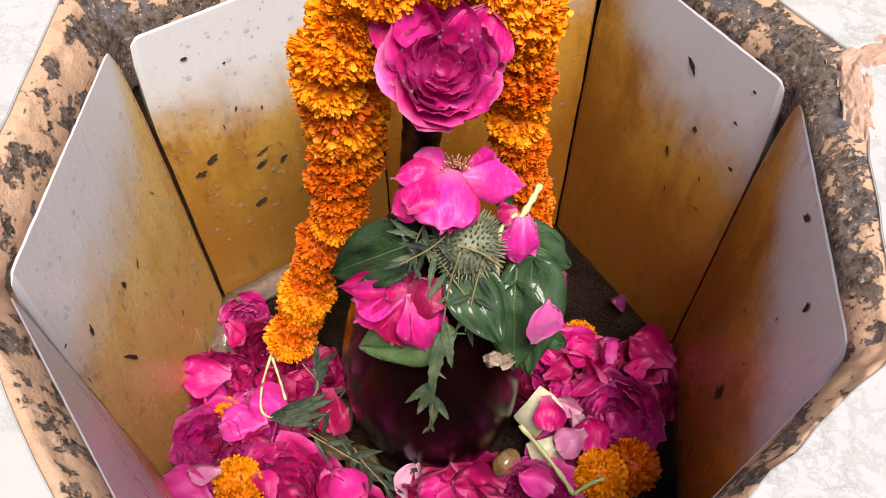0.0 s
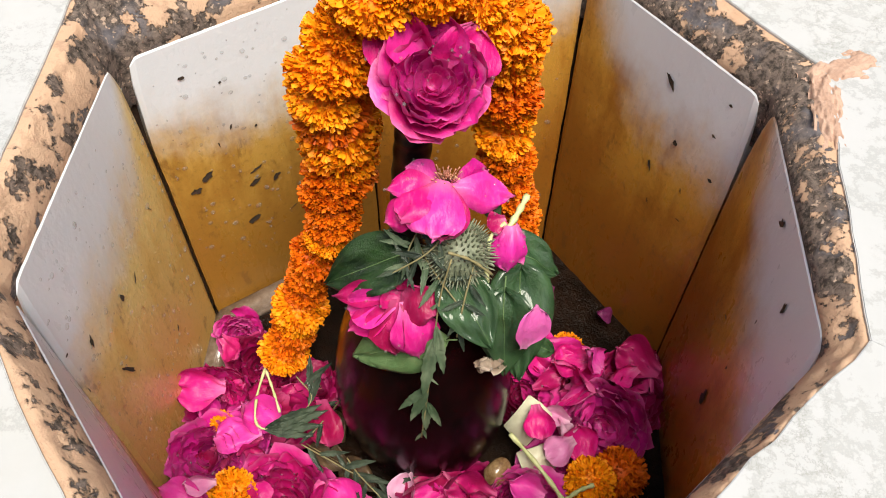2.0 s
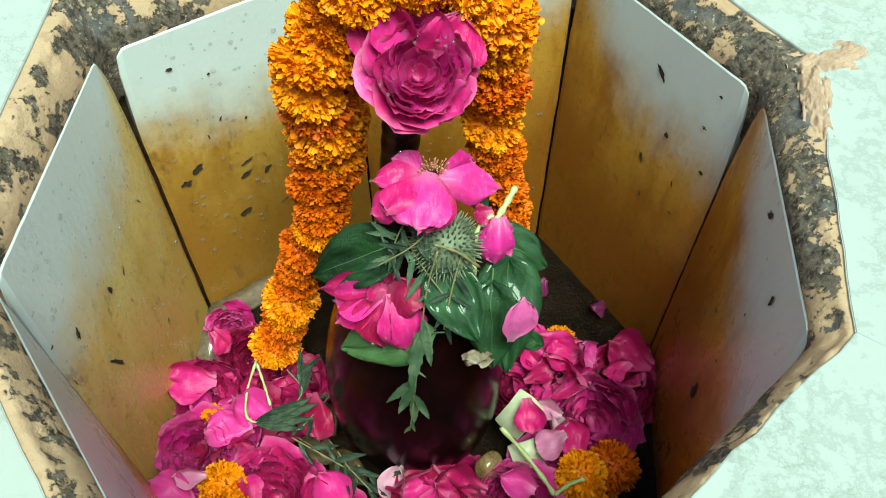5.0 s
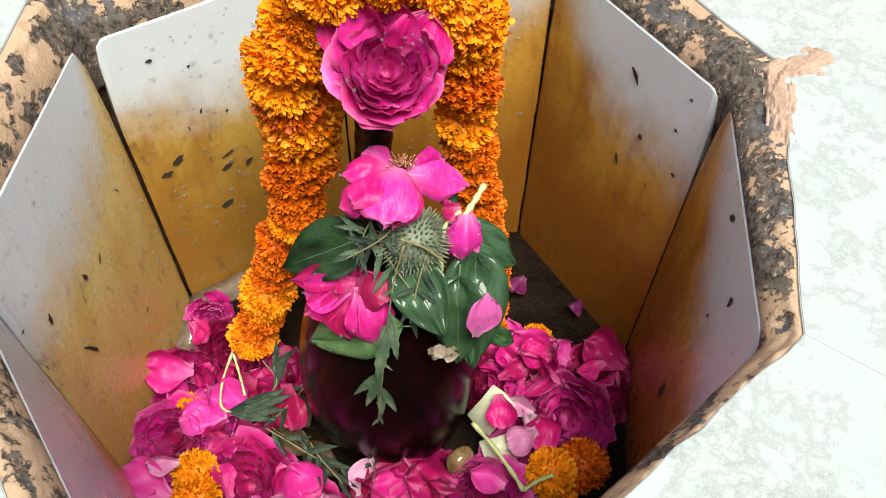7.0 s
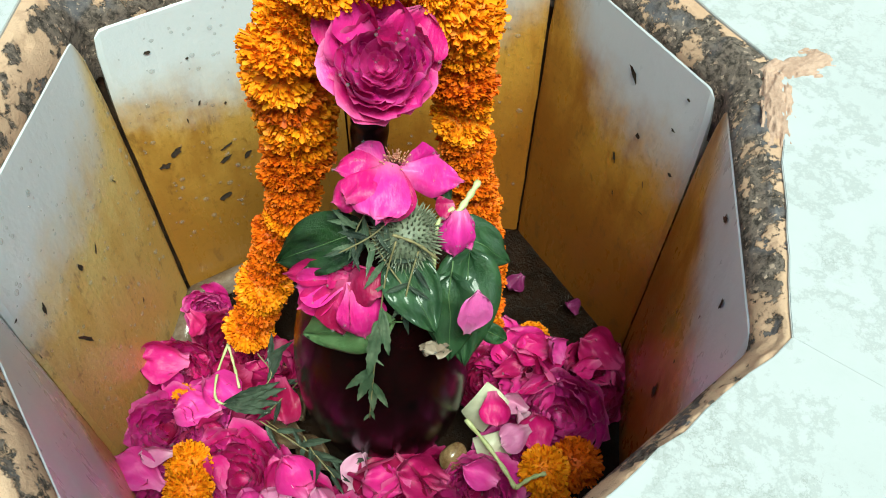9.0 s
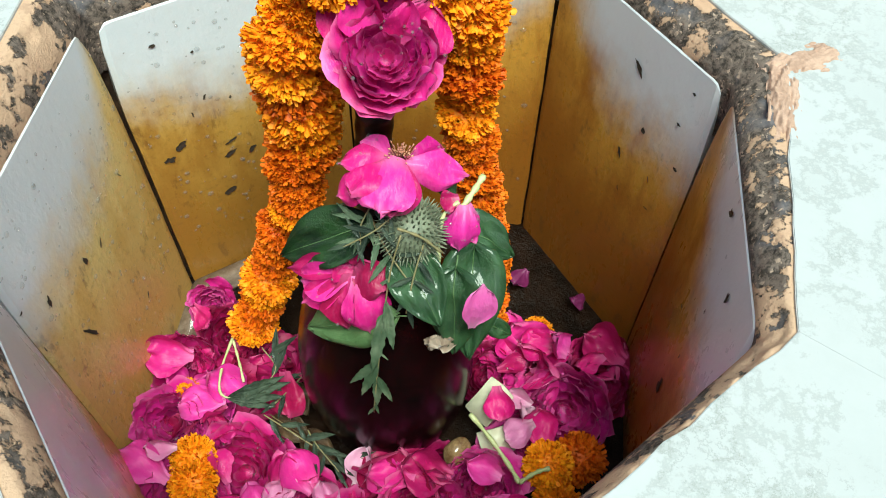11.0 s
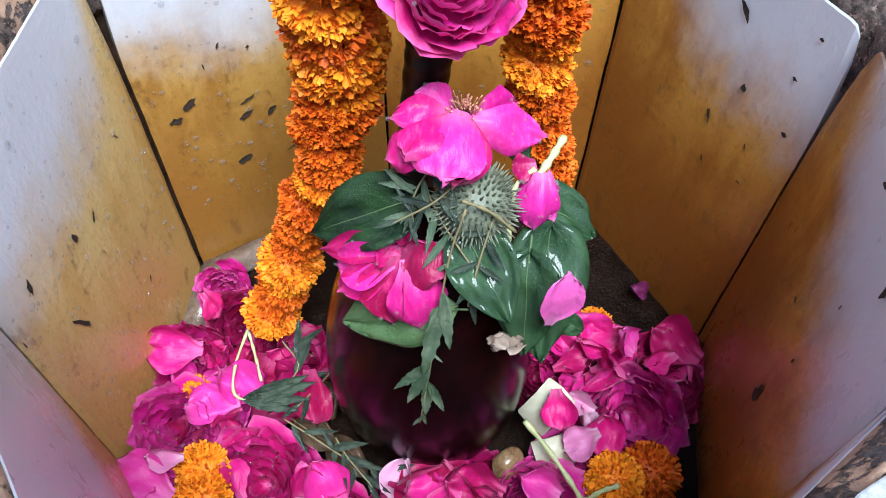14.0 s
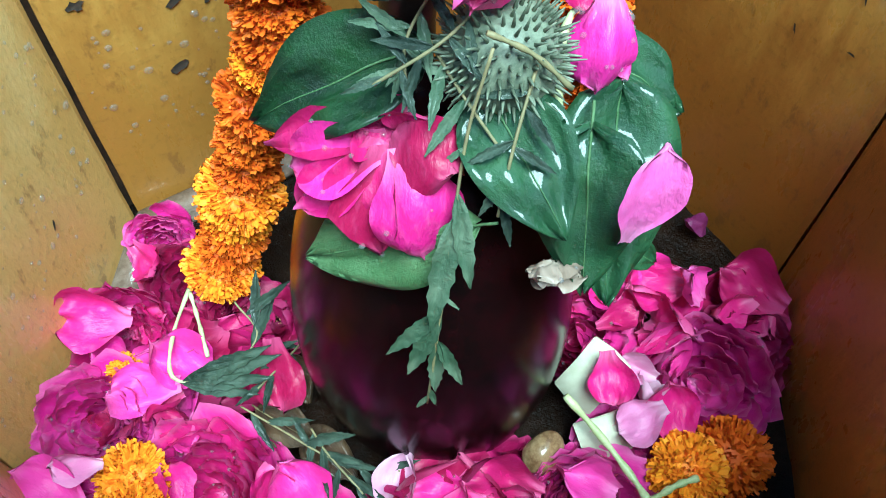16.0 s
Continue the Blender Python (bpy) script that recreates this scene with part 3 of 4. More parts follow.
def stamens(ob, radius, seed, centre=(0, 0, 0), count=34):
    """A tuft of short threads with swollen tips."""
    random.seed(seed)
    verts, faces = [], []
    for _ in range(count):
        a, r = rnd(0, 6.28), radius * rnd(0.05, 0.9)
        c = Vector(centre)
        b = len(verts)
        top = c + Vector((r * math.cos(a), r * math.sin(a), radius * rnd(0.5, 1.0)))
        v, f = tube([c + Vector((0.3 * r * math.cos(a), 0.3 * r * math.sin(a), 0)), c.lerp(top, 0.85), top], [0.0003, 0.0003, 0.0006], 4)
        verts += v
        faces += [[b + t for t in g] for g in f]
    tagged(mesh_object("stamen_tuft", verts, faces, STAMEN, ob, "yellowish stamen tuft"), kind="stuff")


def rose(place, normal, radius, seed, mat=ROSE, full=1.0, spin=0.0, label="fresh magenta rose with water drops", group="roses", rag=0.35, inner=None):
    """full: 1 a cabbage rose of nested bowls, lower values a loose, blown one with large floppy petals."""
    random.seed(seed)
    ob = thing("rose", facing(place, normal, spin), label, "rose", group)
    if full >= 0.8:
        rings = [(4, 0.16, 0.66, 1.7, 0.1, 1.0), (4, 0.28, 0.74, 1.75, 0.05, 0.95), (5, 0.42, 0.82, 1.75, 0.0, 0.8), (6, 0.56, 0.92, 1.75, 0.0, 0.7), (6, 0.70, 0.98, 1.75, 0.0, 0.7), (6, 0.81, 1.0, 1.75, 0.05, 0.7), (6, 0.90, 0.94, 1.7, 0.1, 0.7), (5, 0.98, 0.8, 1.55, 0.25, 0.8), (5, 1.04, 0.55, 1.4, 0.4, 0.8)]
        if group != "roses":
            rings = [(count + 1, reach * 1.06, height, close, flare, spread * 0.85) for count, reach, height, close, flare, spread in rings[:-1]]
        for q, (count, reach, height, close, flare, spread) in enumerate(rings):
            for i in range(count):
                petal(ob, inner if inner and q < 6 else mat, 2 * math.pi * (i + 0.43 * q + rnd(-rag, rag) * 0.7) / count, spread * rnd(0.8, 1.15), radius * reach * rnd(0.9, 1.08), radius * height * rnd(0.78, 1.12), close * rnd(0.93, 1.05), flare * rnd(0.5, 1.5), seed * 7.3 + q * 11 + i, rag)
    else:
        m = ob.matrix_world
        for i in range(9):
            a, tilt = 2 * math.pi * (i * 0.382) + rnd(-0.4, 0.4), rnd(0.1, 1.1)
            d = Vector((math.cos(a) * math.cos(tilt), math.sin(a) * math.cos(tilt), math.sin(tilt)))
            n = Vector((-math.cos(a) * math.sin(tilt), -math.sin(a) * math.sin(tilt), math.cos(tilt)))
            reach = radius * rnd(0.8, 1.15)
            sheet(ob, mat, m @ (d * 0.1 * radius), m @ (d * reach), reach * rnd(0.85, 1.2), m.to_3x3() @ (n + 0.3 * Vector((rnd(-1, 1), rnd(-1, 1), 0))), rnd(0.15, 0.5), rnd(-0.1, 0.2), rnd(-0.3, 0.8), seed * 5.1 + i, 0.35, 0.10)
        if seed % 3 == 0:
            stamens(ob, radius * 0.25, seed)
    dew(ob, int(900 * radius), seed + 5)
    return ob


def posed_rose(place, label, mat, petals, seed, tuft=None):
    """A blown rose whose petals are given one by one: (base, tip, width, normal, cup, arch, curl, point, material)."""
    ob = thing("rose", Matrix.Translation(place), label, "rose", "roses")
    for k, (base, tip, width, normal, cup, arch, curl, point, own) in enumerate(petals):
        sheet(ob, own or mat, base, tip, width, normal, cup, arch, curl, seed + k * 3.7, 0.4, 0.07, point)
    if tuft:
        stamens(ob, 0.011, seed, Vector(tuft) - Vector(place), 60)
    dew(ob, 26, seed + 5)
    return ob


def dew(ob, count, seed, low=0.0006, high=0.0013):
    """Tiny water drops on the petals of a rose."""
    random.seed(seed)
    leaves = [c for c in ob.children if c.name.startswith("petal")]
    ball = bmesh.new()
    bmesh.ops.create_icosphere(ball, subdivisions=2, radius=1)
    bv, bf = [v.co.copy() for v in ball.verts], [[v.index for v in f.verts] for f in ball.faces]
    ball.free()
    verts, faces = [], []
    for _ in range(count):
        me = random.choice(leaves).data
        p = me.vertices[random.randrange(40, len(me.vertices))].co
        r, b = rnd(low, high), len(verts)
        verts += [p + v * r for v in bv]
        faces += [[b + i for i in f] for f in bf]
    tagged(mesh_object("dew", verts, faces, WATER, ob), kind="stuff")


def loose_petal(place, normal, size, seed, mat=ROSE, spin=0.0, label="loose magenta rose petal", cup=0.35):
    """A single fallen petal: a rounded, cupped blade."""
    m = facing(place, normal, spin)
    ob = sheet(None, mat, (0, -0.5 * size, 0), (0, 0.5 * size, 0), size * (0.62 + 0.3 * (seed * 0.731 % 1)), (0, 0, 1), cup * (0.4 + 1.6 * (seed * 0.417 % 1)), -0.12, 0.9 * (seed * 0.613 % 1) - 0.4, seed * 1.3, 0.3, 0.14, 0.12 * (seed * 0.291 % 1), "rose_petal")
    ob.matrix_world = m
    return tagged(ob, label, "petal", "fallen petals")


def marigold_mesh(seed, mat):
    """A ruffled head of unit radius, its stalk along z: a tuft of many notched florets."""
    random.seed(seed)
    verts, faces = [], []
    count = 780
    for i in range(count):
        c = 1 - 2 * (i + 0.5) / count
        a = i * 2.39996 + rnd(-0.2, 0.2)
        s = math.sqrt(1 - c * c)
        d = Vector((s * math.cos(a), s * math.sin(a), c * 0.72))
        out = d.normalized()
        side = out.cross(Vector((rnd(-1, 1), rnd(-1, 1), rnd(-1, 1)))).normalized()
        up = side.cross(out)
        w, top = rnd(0.045, 0.10), rnd(0.86, 1.10)
        bend = up * rnd(-0.2, 0.2)
        b = len(verts)
        for t, k in ((0.68, 0.45), (0.88, 0.85), (top, 1.0)):
            for u in (-1, -0.35, 0.35, 1):
                crimp = 0.05 * math.sin(u * 5 + i) * k
                verts.append(d * (t - (0.05 if abs(u) == 1 and k == 1 else 0)) + side * u * w * k + bend * k * k + up * crimp)
        faces += grid_faces(4, 3, b)
    ball = bmesh.new()
    bmesh.ops.create_icosphere(ball, subdivisions=2, radius=0.82)
    b = len(verts)
    verts += [(v.co.x, v.co.y, v.co.z * 0.72) for v in ball.verts]
    faces += [[b + v.index for v in f.verts] for f in ball.faces]
    ball.free()
    me = bpy.data.meshes.new("marigold")
    me.from_pydata([tuple(v) for v in verts], [], faces)
    me.materials.append(mat)
    me.polygons.foreach_set("use_smooth", [True] * len(me.polygons))
    me.update()
    return me


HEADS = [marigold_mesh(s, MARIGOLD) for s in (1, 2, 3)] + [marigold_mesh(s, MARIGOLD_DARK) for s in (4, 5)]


def scaled(m, s, squash=1.0):
    return m @ Matrix.Diagonal((s, s, s * squash, 1))


def strand(parent, points, radii, step, seed):
    """Marigold heads threaded along a line, each facing along the thread."""
    random.seed(seed)
    line = curve_points(points, 200)
    size = curve_points([(r, 0, 0) for r in radii], 200)
    gone, last = step, None
    for k in range(1, 200):
        gone += (line[k] - line[k - 1]).length
        if gone < step:
            continue
        gone = 0.0
        d = (line[k] - line[k - 1]).normalized() + Vector((rnd(-0.5, 0.5), rnd(-0.5, 0.5), rnd(-0.3, 0.3)))
        r = size[k].x * rnd(0.86, 1.14)
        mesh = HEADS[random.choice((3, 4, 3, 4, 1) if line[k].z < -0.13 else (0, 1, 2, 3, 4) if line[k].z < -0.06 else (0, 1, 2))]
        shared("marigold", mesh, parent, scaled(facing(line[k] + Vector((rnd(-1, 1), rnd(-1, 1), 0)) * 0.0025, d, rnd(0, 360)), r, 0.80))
    v, f = tube(line[::8], 0.0008, 5)
    mesh_object("thread", v, f, TWIG, parent, "thin thread through the flowers")


garland = thing("garland", pose(0.0, 0.04, 0.40), "orange marigold garland hung over the serpent, both ends hanging down", "garland")
inv = garland.matrix_world.inverted()
LEFT = [(0.008, 0.032, 0.425), (-0.020, 0.036, 0.420), (-0.038, 0.040, 0.385), (-0.054, 0.038, 0.345), (-0.052, 0.046, 0.285), (-0.058, 0.040, 0.250), (-0.066, 0.034, 0.212), (-0.084, 0.036, 0.160), (-0.102, 0.030, 0.103), (-0.122, 0.020, 0.052)]
RIGHT = [(0.012, 0.032, 0.425), (0.034, 0.042, 0.415), (0.054, 0.060, 0.372), (0.058, 0.062, 0.335), (0.060, 0.058, 0.300), (0.063, 0.058, 0.262), (0.070, 0.052, 0.222), (0.080, 0.052, 0.180), (0.084, 0.052, 0.130), (0.088, 0.05, 0.07), (0.09, 0.05, 0.02)]
strand(garland, [inv @ Vector(p) for p in LEFT], [0.020, 0.022, 0.022, 0.026, 0.0255, 0.022, 0.0195, 0.019, 0.021, 0.020], 0.0150, 21)
strand(garland, [inv @ Vector(p) for p in RIGHT], [0.020, 0.022, 0.024, 0.022, 0.021, 0.019, 0.018, 0.017, 0.017, 0.017, 0.017], 0.0150, 22)


def marigold(place, normal, radius, seed, dark=False):
    ob = new("marigold_flower", HEADS[seed % 3 if not dark else 3 + seed % 2])
    ob.matrix_world = scaled(facing(place, normal, seed * 40), radius)
    return tagged(ob, "deep orange marigold head lying among rose petals" if dark else "bright orange marigold head lying among rose petals", "marigold", "fallen marigolds")


# three roses on the serpent and the stone
rose((0.010, 0.014, 0.368), (0.12, -0.58, 0.80), 0.0278, 3, ROSE, 1.0, 20, "large open magenta rose with wet petals on the serpent", rag=0.65, inner=ROSE_MAUVE)
posed_rose((0.008, 0.034, 0.385), "half-hidden magenta rose behind the large one", ROSE, (
    ((0.006, 0.026, 0.372), (-0.014, 0.038, 0.410), 0.040, (-0.3, -0.8, 0.5), 0.35, 0.15, 0.2, 0.0, None),
    ((0.010, 0.020, 0.374), (0.006, 0.030, 0.412), 0.046, (0.0, -0.8, 0.6), 0.3, 0.1, 0.2, 0.0, None),
    ((0.018, 0.020, 0.372), (0.034, 0.026, 0.404), 0.040, (0.3, -0.8, 0.5), 0.3, 0.1, 0.2, 0.0, None),
), 4)
posed_rose((0.018, -0.014, 0.306), "blown magenta rose with drooping petals on the stone", ROSE, (
    ((0.016, -0.014, 0.319), (0.010, -0.054, 0.315), 0.036, (0.0, -0.45, 0.9), -0.22, 0.16, 0.1, 0.0, None),
    ((0.014, -0.016, 0.318), (-0.008, -0.044, 0.318), 0.026, (-0.3, -0.4, 0.9), -0.2, 0.1, 0.15, 0.0, None),
    ((0.018, -0.014, 0.318), (0.016, -0.050, 0.306), 0.032, (0.2, -0.5, 0.8), -0.2, 0.15, 0.1, 0.2, ROSE_DEEP),
    ((0.012, -0.014, 0.314), (-0.017, -0.022, 0.320), 0.020, (0.1, -0.5, 0.85), 0.25, 0.1, 0.1, 0.5, None),
    ((0.014, -0.012, 0.312), (-0.006, -0.006, 0.322), 0.020, (0.1, -0.6, 0.8), 0.2, 0.1, 0.1, 0.2, ROSE_MAUVE),
    ((0.006, -0.026, 0.312), (-0.019, -0.034, 0.303), 0.020, (-0.2, -0.5, 0.8), -0.25, 0.2, 0.2, 0.0, None),
    ((0.022, -0.012, 0.310), (0.046, 0.004, 0.308), 0.026, (0.2, -0.75, 0.6), 0.15, 0.1, 0.1, 0.75, ROSE_MAUVE),
    ((0.022, -0.016, 0.314), (0.061, -0.008, 0.297), 0.026, (0.1, -0.6, 0.8), -0.25, 0.12, 0.0, 0.7, None),
), 8, (0.019, -0.011, 0.312))
posed_rose((-0.008, -0.048, 0.240), "blown crimson rose resting against the stone", ROSE_DEEP, (
    ((-0.006, -0.050, 0.250), (-0.056, -0.047, 0.242), 0.018, (0.0, -0.5, 0.85), 0.4, 0.1, 0.2, 0.8, None),
    ((-0.010, -0.052, 0.248), (-0.046, -0.056, 0.239), 0.026, (-0.2, -0.7, 0.7), 0.35, 0.15, 0.2, 0.3, ROSE),
    ((-0.012, -0.054, 0.246), (-0.045, -0.064, 0.226), 0.020, (-0.3, -0.8, 0.5), 0.4, 0.1, 0.1, 0.6, ROSE),
    ((-0.010, -0.056, 0.252), (-0.014, -0.077, 0.216), 0.024, (-0.4, -0.8, 0.4), 0.5, 0.1, 0.1, 0.7, None),
    ((-0.004, -0.060, 0.256), (0.002, -0.082, 0.222), 0.032, (0.1, -0.85, 0.5), -0.22, 0.2, 0.1, 0.0, ROSE),
    ((-0.008, -0.052, 0.256), (0.012, -0.072, 0.258), 0.026, (0.1, -0.7, 0.7), -0.25, 0.2, 0.2, 0.0, None),
    ((-0.012, -0.054, 0.252), (-0.024, -0.070, 0.228), 0.026, (-0.1, -0.8, 0.6), 0.3, 0.1, 0.2, 0.2, None),
    ((-0.008, -0.050, 0.248), (-0.020, -0.046, 0.258), 0.026, (-0.1, -0.6, 0.8), 0.3, 0.1, 0.1, 0.0, None),
    ((-0.004, -0.050, 0.250), (0.004, -0.056, 0.264), 0.024, (0.1, -0.7, 0.7), 0.3, 0.1, 0.1, 0.0, None),
), 9)

# ---- the heap of flowers at the foot ----
HEAP = (
    ((-0.181, -0.064, 0.016), (0.15, -0.4, 0.9), 0.031, 31, ROSE_MAUVE, 1.0), ((-0.186, -0.004, 0.004), (0.2, -0.5, 0.8), 0.032, 32, ROSE, 1.0),
    ((-0.160, 0.048, 0.000), (0.0, -0.6, 0.8), 0.020, 33, ROSE_MAUVE, 1.0), ((-0.150, -0.045, 0.006), (0.1, -0.3, 0.9), 0.036, 34, ROSE_MAUVE, 0.5),
    ((-0.112, -0.100, 0.000), (0.0, -0.35, 0.9), 0.042, 35, ROSE, 1.0), ((-0.118, -0.025, -0.004), (0.1, -0.4, 0.9), 0.038, 36, ROSE_DEEP, 0.5),
    ((0.012, -0.118, 0.008), (0.0, -0.4, 0.9), 0.050, 38, ROSE_DEEP, 0.5),
    ((0.040, -0.128, 0.010), (0.1, -0.4, 0.9), 0.036, 39, ROSE, 1.0), ((-0.055, -0.135, 0.000), (0.0, -0.3, 0.9), 0.034, 40, ROSE, 1.0),
    ((0.085, -0.105, 0.000), (0.0, -0.3, 0.9), 0.032, 41, ROSE_MAUVE, 1.0), ((0.160, -0.028, 0.004), (-0.1, -0.5, 0.85), 0.038, 42, ROSE_MAUVE, 1.0),
    ((0.132, 0.006, 0.020), (-0.1, -0.5, 0.85), 0.040, 43, ROSE, 0.5), ((0.192, 0.020, 0.002), (-0.1, -0.4, 0.9), 0.034, 44, ROSE_DEEP, 0.5),
    ((0.118, -0.045, 0.004), (0.0, -0.3, 0.9), 0.026, 45, ROSE_MAUVE, 1.0), ((-0.165, -0.130, 0.004), (0.2, -0.2, 0.9), 0.034, 46, ROSE_MAUVE, 1.0),
    ((-0.125, -0.160, 0.000), (0.0, -0.2, 1.0), 0.040, 47, ROSE, 0.5), ((-0.02, -0.165, 0.0), (0.0, -0.2, 1.0), 0.040, 48, ROSE, 1.0),
    ((0.05, -0.170, 0.0), (0.0, -0.2, 1.0), 0.038, 49, ROSE_DEEP, 0.5), ((0.108, 0.03, 0.01), (0.0, -0.4, 0.9), 0.030, 50, ROSE, 0.5),
    ((-0.095, 0.01, 0.0), (0.0, -0.4, 0.9), 0.03, 51, ROSE_DEEP, 0.5), ((0.110, -0.135, 0.0), (0.0, -0.2, 0.9), 0.03, 52, ROSE, 0.5), ((0.076, -0.098, 0.0), (0.1, -0.4, 0.9), 0.026, 53, ROSE, 1.0), ((0.108, -0.075, 0.0), (0.1, -0.4, 0.9), 0.028, 55, ROSE_MAUVE, 1.0), ((-0.150, 0.030, 0.0), (0.1, -0.4, 0.9), 0.030, 56, ROSE_DEEP, 1.0),
    ((-0.172, 0.062, 0.014), (0.1, -0.7, 0.6), 0.022, 57, ROSE_MAUVE, 1.0), ((-0.125, 0.02, 0.0), (0.1, -0.4, 0.9), 0.03, 58, ROSE_DEEP, 0.5), ((0.050, -0.092, -0.004), (0.1, -0.4, 0.9), 0.026, 62, ROSE_DEEP, 1.0), ((0.0, -0.100, -0.006), (0.1, -0.4, 0.9), 0.028, 63, ROSE_DEEP, 1.0), ((0.19, -0.005, 0.0), (0.1, -0.4, 0.9), 0.028, 60, ROSE_DEEP, 1.0), ((0.088, 0.0, 0.0), (0.1, -0.4, 0.9), 0.028, 61, ROSE_DEEP, 1.0),
)
for place, normal, radius, seed, mat, full in HEAP:
    words = {ROSE: "wet magenta rose in the heap round the stone", ROSE_DEEP: "wet crimson rose in the heap round the stone", ROSE_MAUVE: "wilting mauve-pink rose in the heap round the stone"}[mat]
    rose(place, normal, radius, seed, mat, full, seed * 37, words, "roses in the heap", 0.6)
for place, radius, seed, dark in (((0.141, -0.092, 0.030), 0.021, 1, False), ((0.170, -0.080, 0.016), 0.023, 2, True), ((0.150, -0.122, 0.012), 0.022, 3, False), ((0.137, 0.046, 0.008), 0.016, 4, False), ((-0.152, -0.104, 0.036), 0.020, 5, False), ((-0.148, -0.124, 0.036), 0.021, 6, False), ((-0.146, -0.146, 0.03), 0.021, 8, False), ((-0.170, -0.042, 0.036), 0.010, 7, False)):
    marigold(place, (rnd(-0.3, 0.3), -0.4, 0.9), radius, seed, dark)
random.seed(77)
PETALS = (ROSE, ROSE_MAUVE, ROSE_DEEP, ROSE_PALE)
NAMES = {ROSE_PINK: "fresh pink rose petal resting on a leaf", ROSE: "loose magenta rose petal", ROSE_MAUVE: "loose mauve rose petal", ROSE_DEEP: "loose crimson rose petal", ROSE_PALE: "pale pink wet rose petal", VIOLET: "dark violet petal on the wet floor"}
for i in range(90):
    a = rnd(0, 6.28)
    r = rnd(0.085, 0.19)
    x, y = r * math.cos(a) * 1.1, r * math.sin(a) - 0.03
    if (x > 0.12 and y < -0.06) or (x < -0.14 and y < -0.09) or y > 0.03 or abs(x) > 0.20 or (y > -0.02 and abs(x) < 0.09) or math.hypot(x, y + 0.024) < 0.085 or (-0.115 < x < -0.02 and -0.105 < y < 0.0):
        continue
    mat = PETALS[random.choice((0, 0, 0, 1, 1, 2, 2, 2, 3))]
    mat = ROSE_DEEP if mat == ROSE_PALE and y > -0.01 else mat
    loose_petal((x, y, 0.016 + 0.026 * random.random()), (rnd(-1.8, 1.8), rnd(-1.8, 1.0), 1), rnd(0.018, 0.036), i, mat, rnd(0, 360), NAMES[mat])
for place, normal, size, mat, spin in (
    ((0.177, 0.082, 0.009), (0, -0.1, 1), 0.018, VIOLET, 20), ((0.122, 0.108, 0.009), (0.1, -0.1, 1), 0.024, VIOLET, 100),
    ((0.097, -0.056, 0.067), (0, -0.5, 0.8), 0.030, ROSE, 190),
    ((-0.186, -0.116, 0.050), (0.2, -0.3, 0.9), 0.046, ROSE_MAUVE, 30), ((-0.174, -0.103, 0.058), (0.3, -0.6, 0.7), 0.026, ROSE_PALE, 70),
    ((-0.079, -0.054, 0.062), (0.3, -0.7, 0.7), 0.040, ROSE_DEEP, 170), ((-0.011, -0.107, 0.048), (-0.5, -0.6, 0.8), 0.034, ROSE_PALE, 20),
    ((-0.192, -0.012, 0.046), (0.1, -0.7, 0.7), 0.044, ROSE, 80), ((-0.131, -0.044, 0.052), (0.5, -0.5, 0.7), 0.046, ROSE_MAUVE, 20),
    ((-0.152, -0.058, 0.048), (0.0, -0.5, 0.8), 0.040, ROSE_MAUVE, 100), ((0.115, -0.042, 0.050), (0.1, -0.5, 0.8), 0.026, ROSE_PALE, 60),
    ((0.116, -0.070, 0.046), (-0.3, -0.5, 0.8), 0.030, ROSE_PALE, 150), ((0.088, -0.100, 0.036), (0.3, -0.5, 0.8), 0.034, ROSE_MAUVE, 40),
    ((0.152, 0.006, 0.058), (0.6, -0.6, 0.4), 0.030, ROSE_MAUVE, 10), ((0.135, -0.066, 0.042), (-0.2, -0.5, 0.8), 0.040, ROSE, 30),
    ((-0.062, -0.112, 0.044), (0.3, -0.5, 0.8), 0.042, ROSE, 10),
    ((0.040, -0.108, 0.048), (0.2, -0.5, 0.8), 0.044, ROSE_DEEP, 60), ((0.012, -0.114, 0.046), (-0.2, -0.4, 0.9), 0.040, ROSE, 110),
    ((0.196, 0.020, 0.034), (-0.3, -0.4, 0.9), 0.044, ROSE_DEEP, 90), ((0.134, 0.012, 0.048), (0.0, -0.5, 0.85), 0.040, ROSE, 95),
):
    loose_petal(place, normal, size, size * 900, mat, spin, NAMES[mat])


fresh = sheet(None, ROSE_PINK, (0.0673, -0.0845, 0.239), (0.073, -0.081, 0.283), 0.021, (0.25, -0.75, 0.62), 0.12, 0.05, 0.1, 4.0, 0.22, 0.03, 0.0, "rose_petal")
tagged(fresh, NAMES[ROSE_PINK], "petal", "fallen petals")


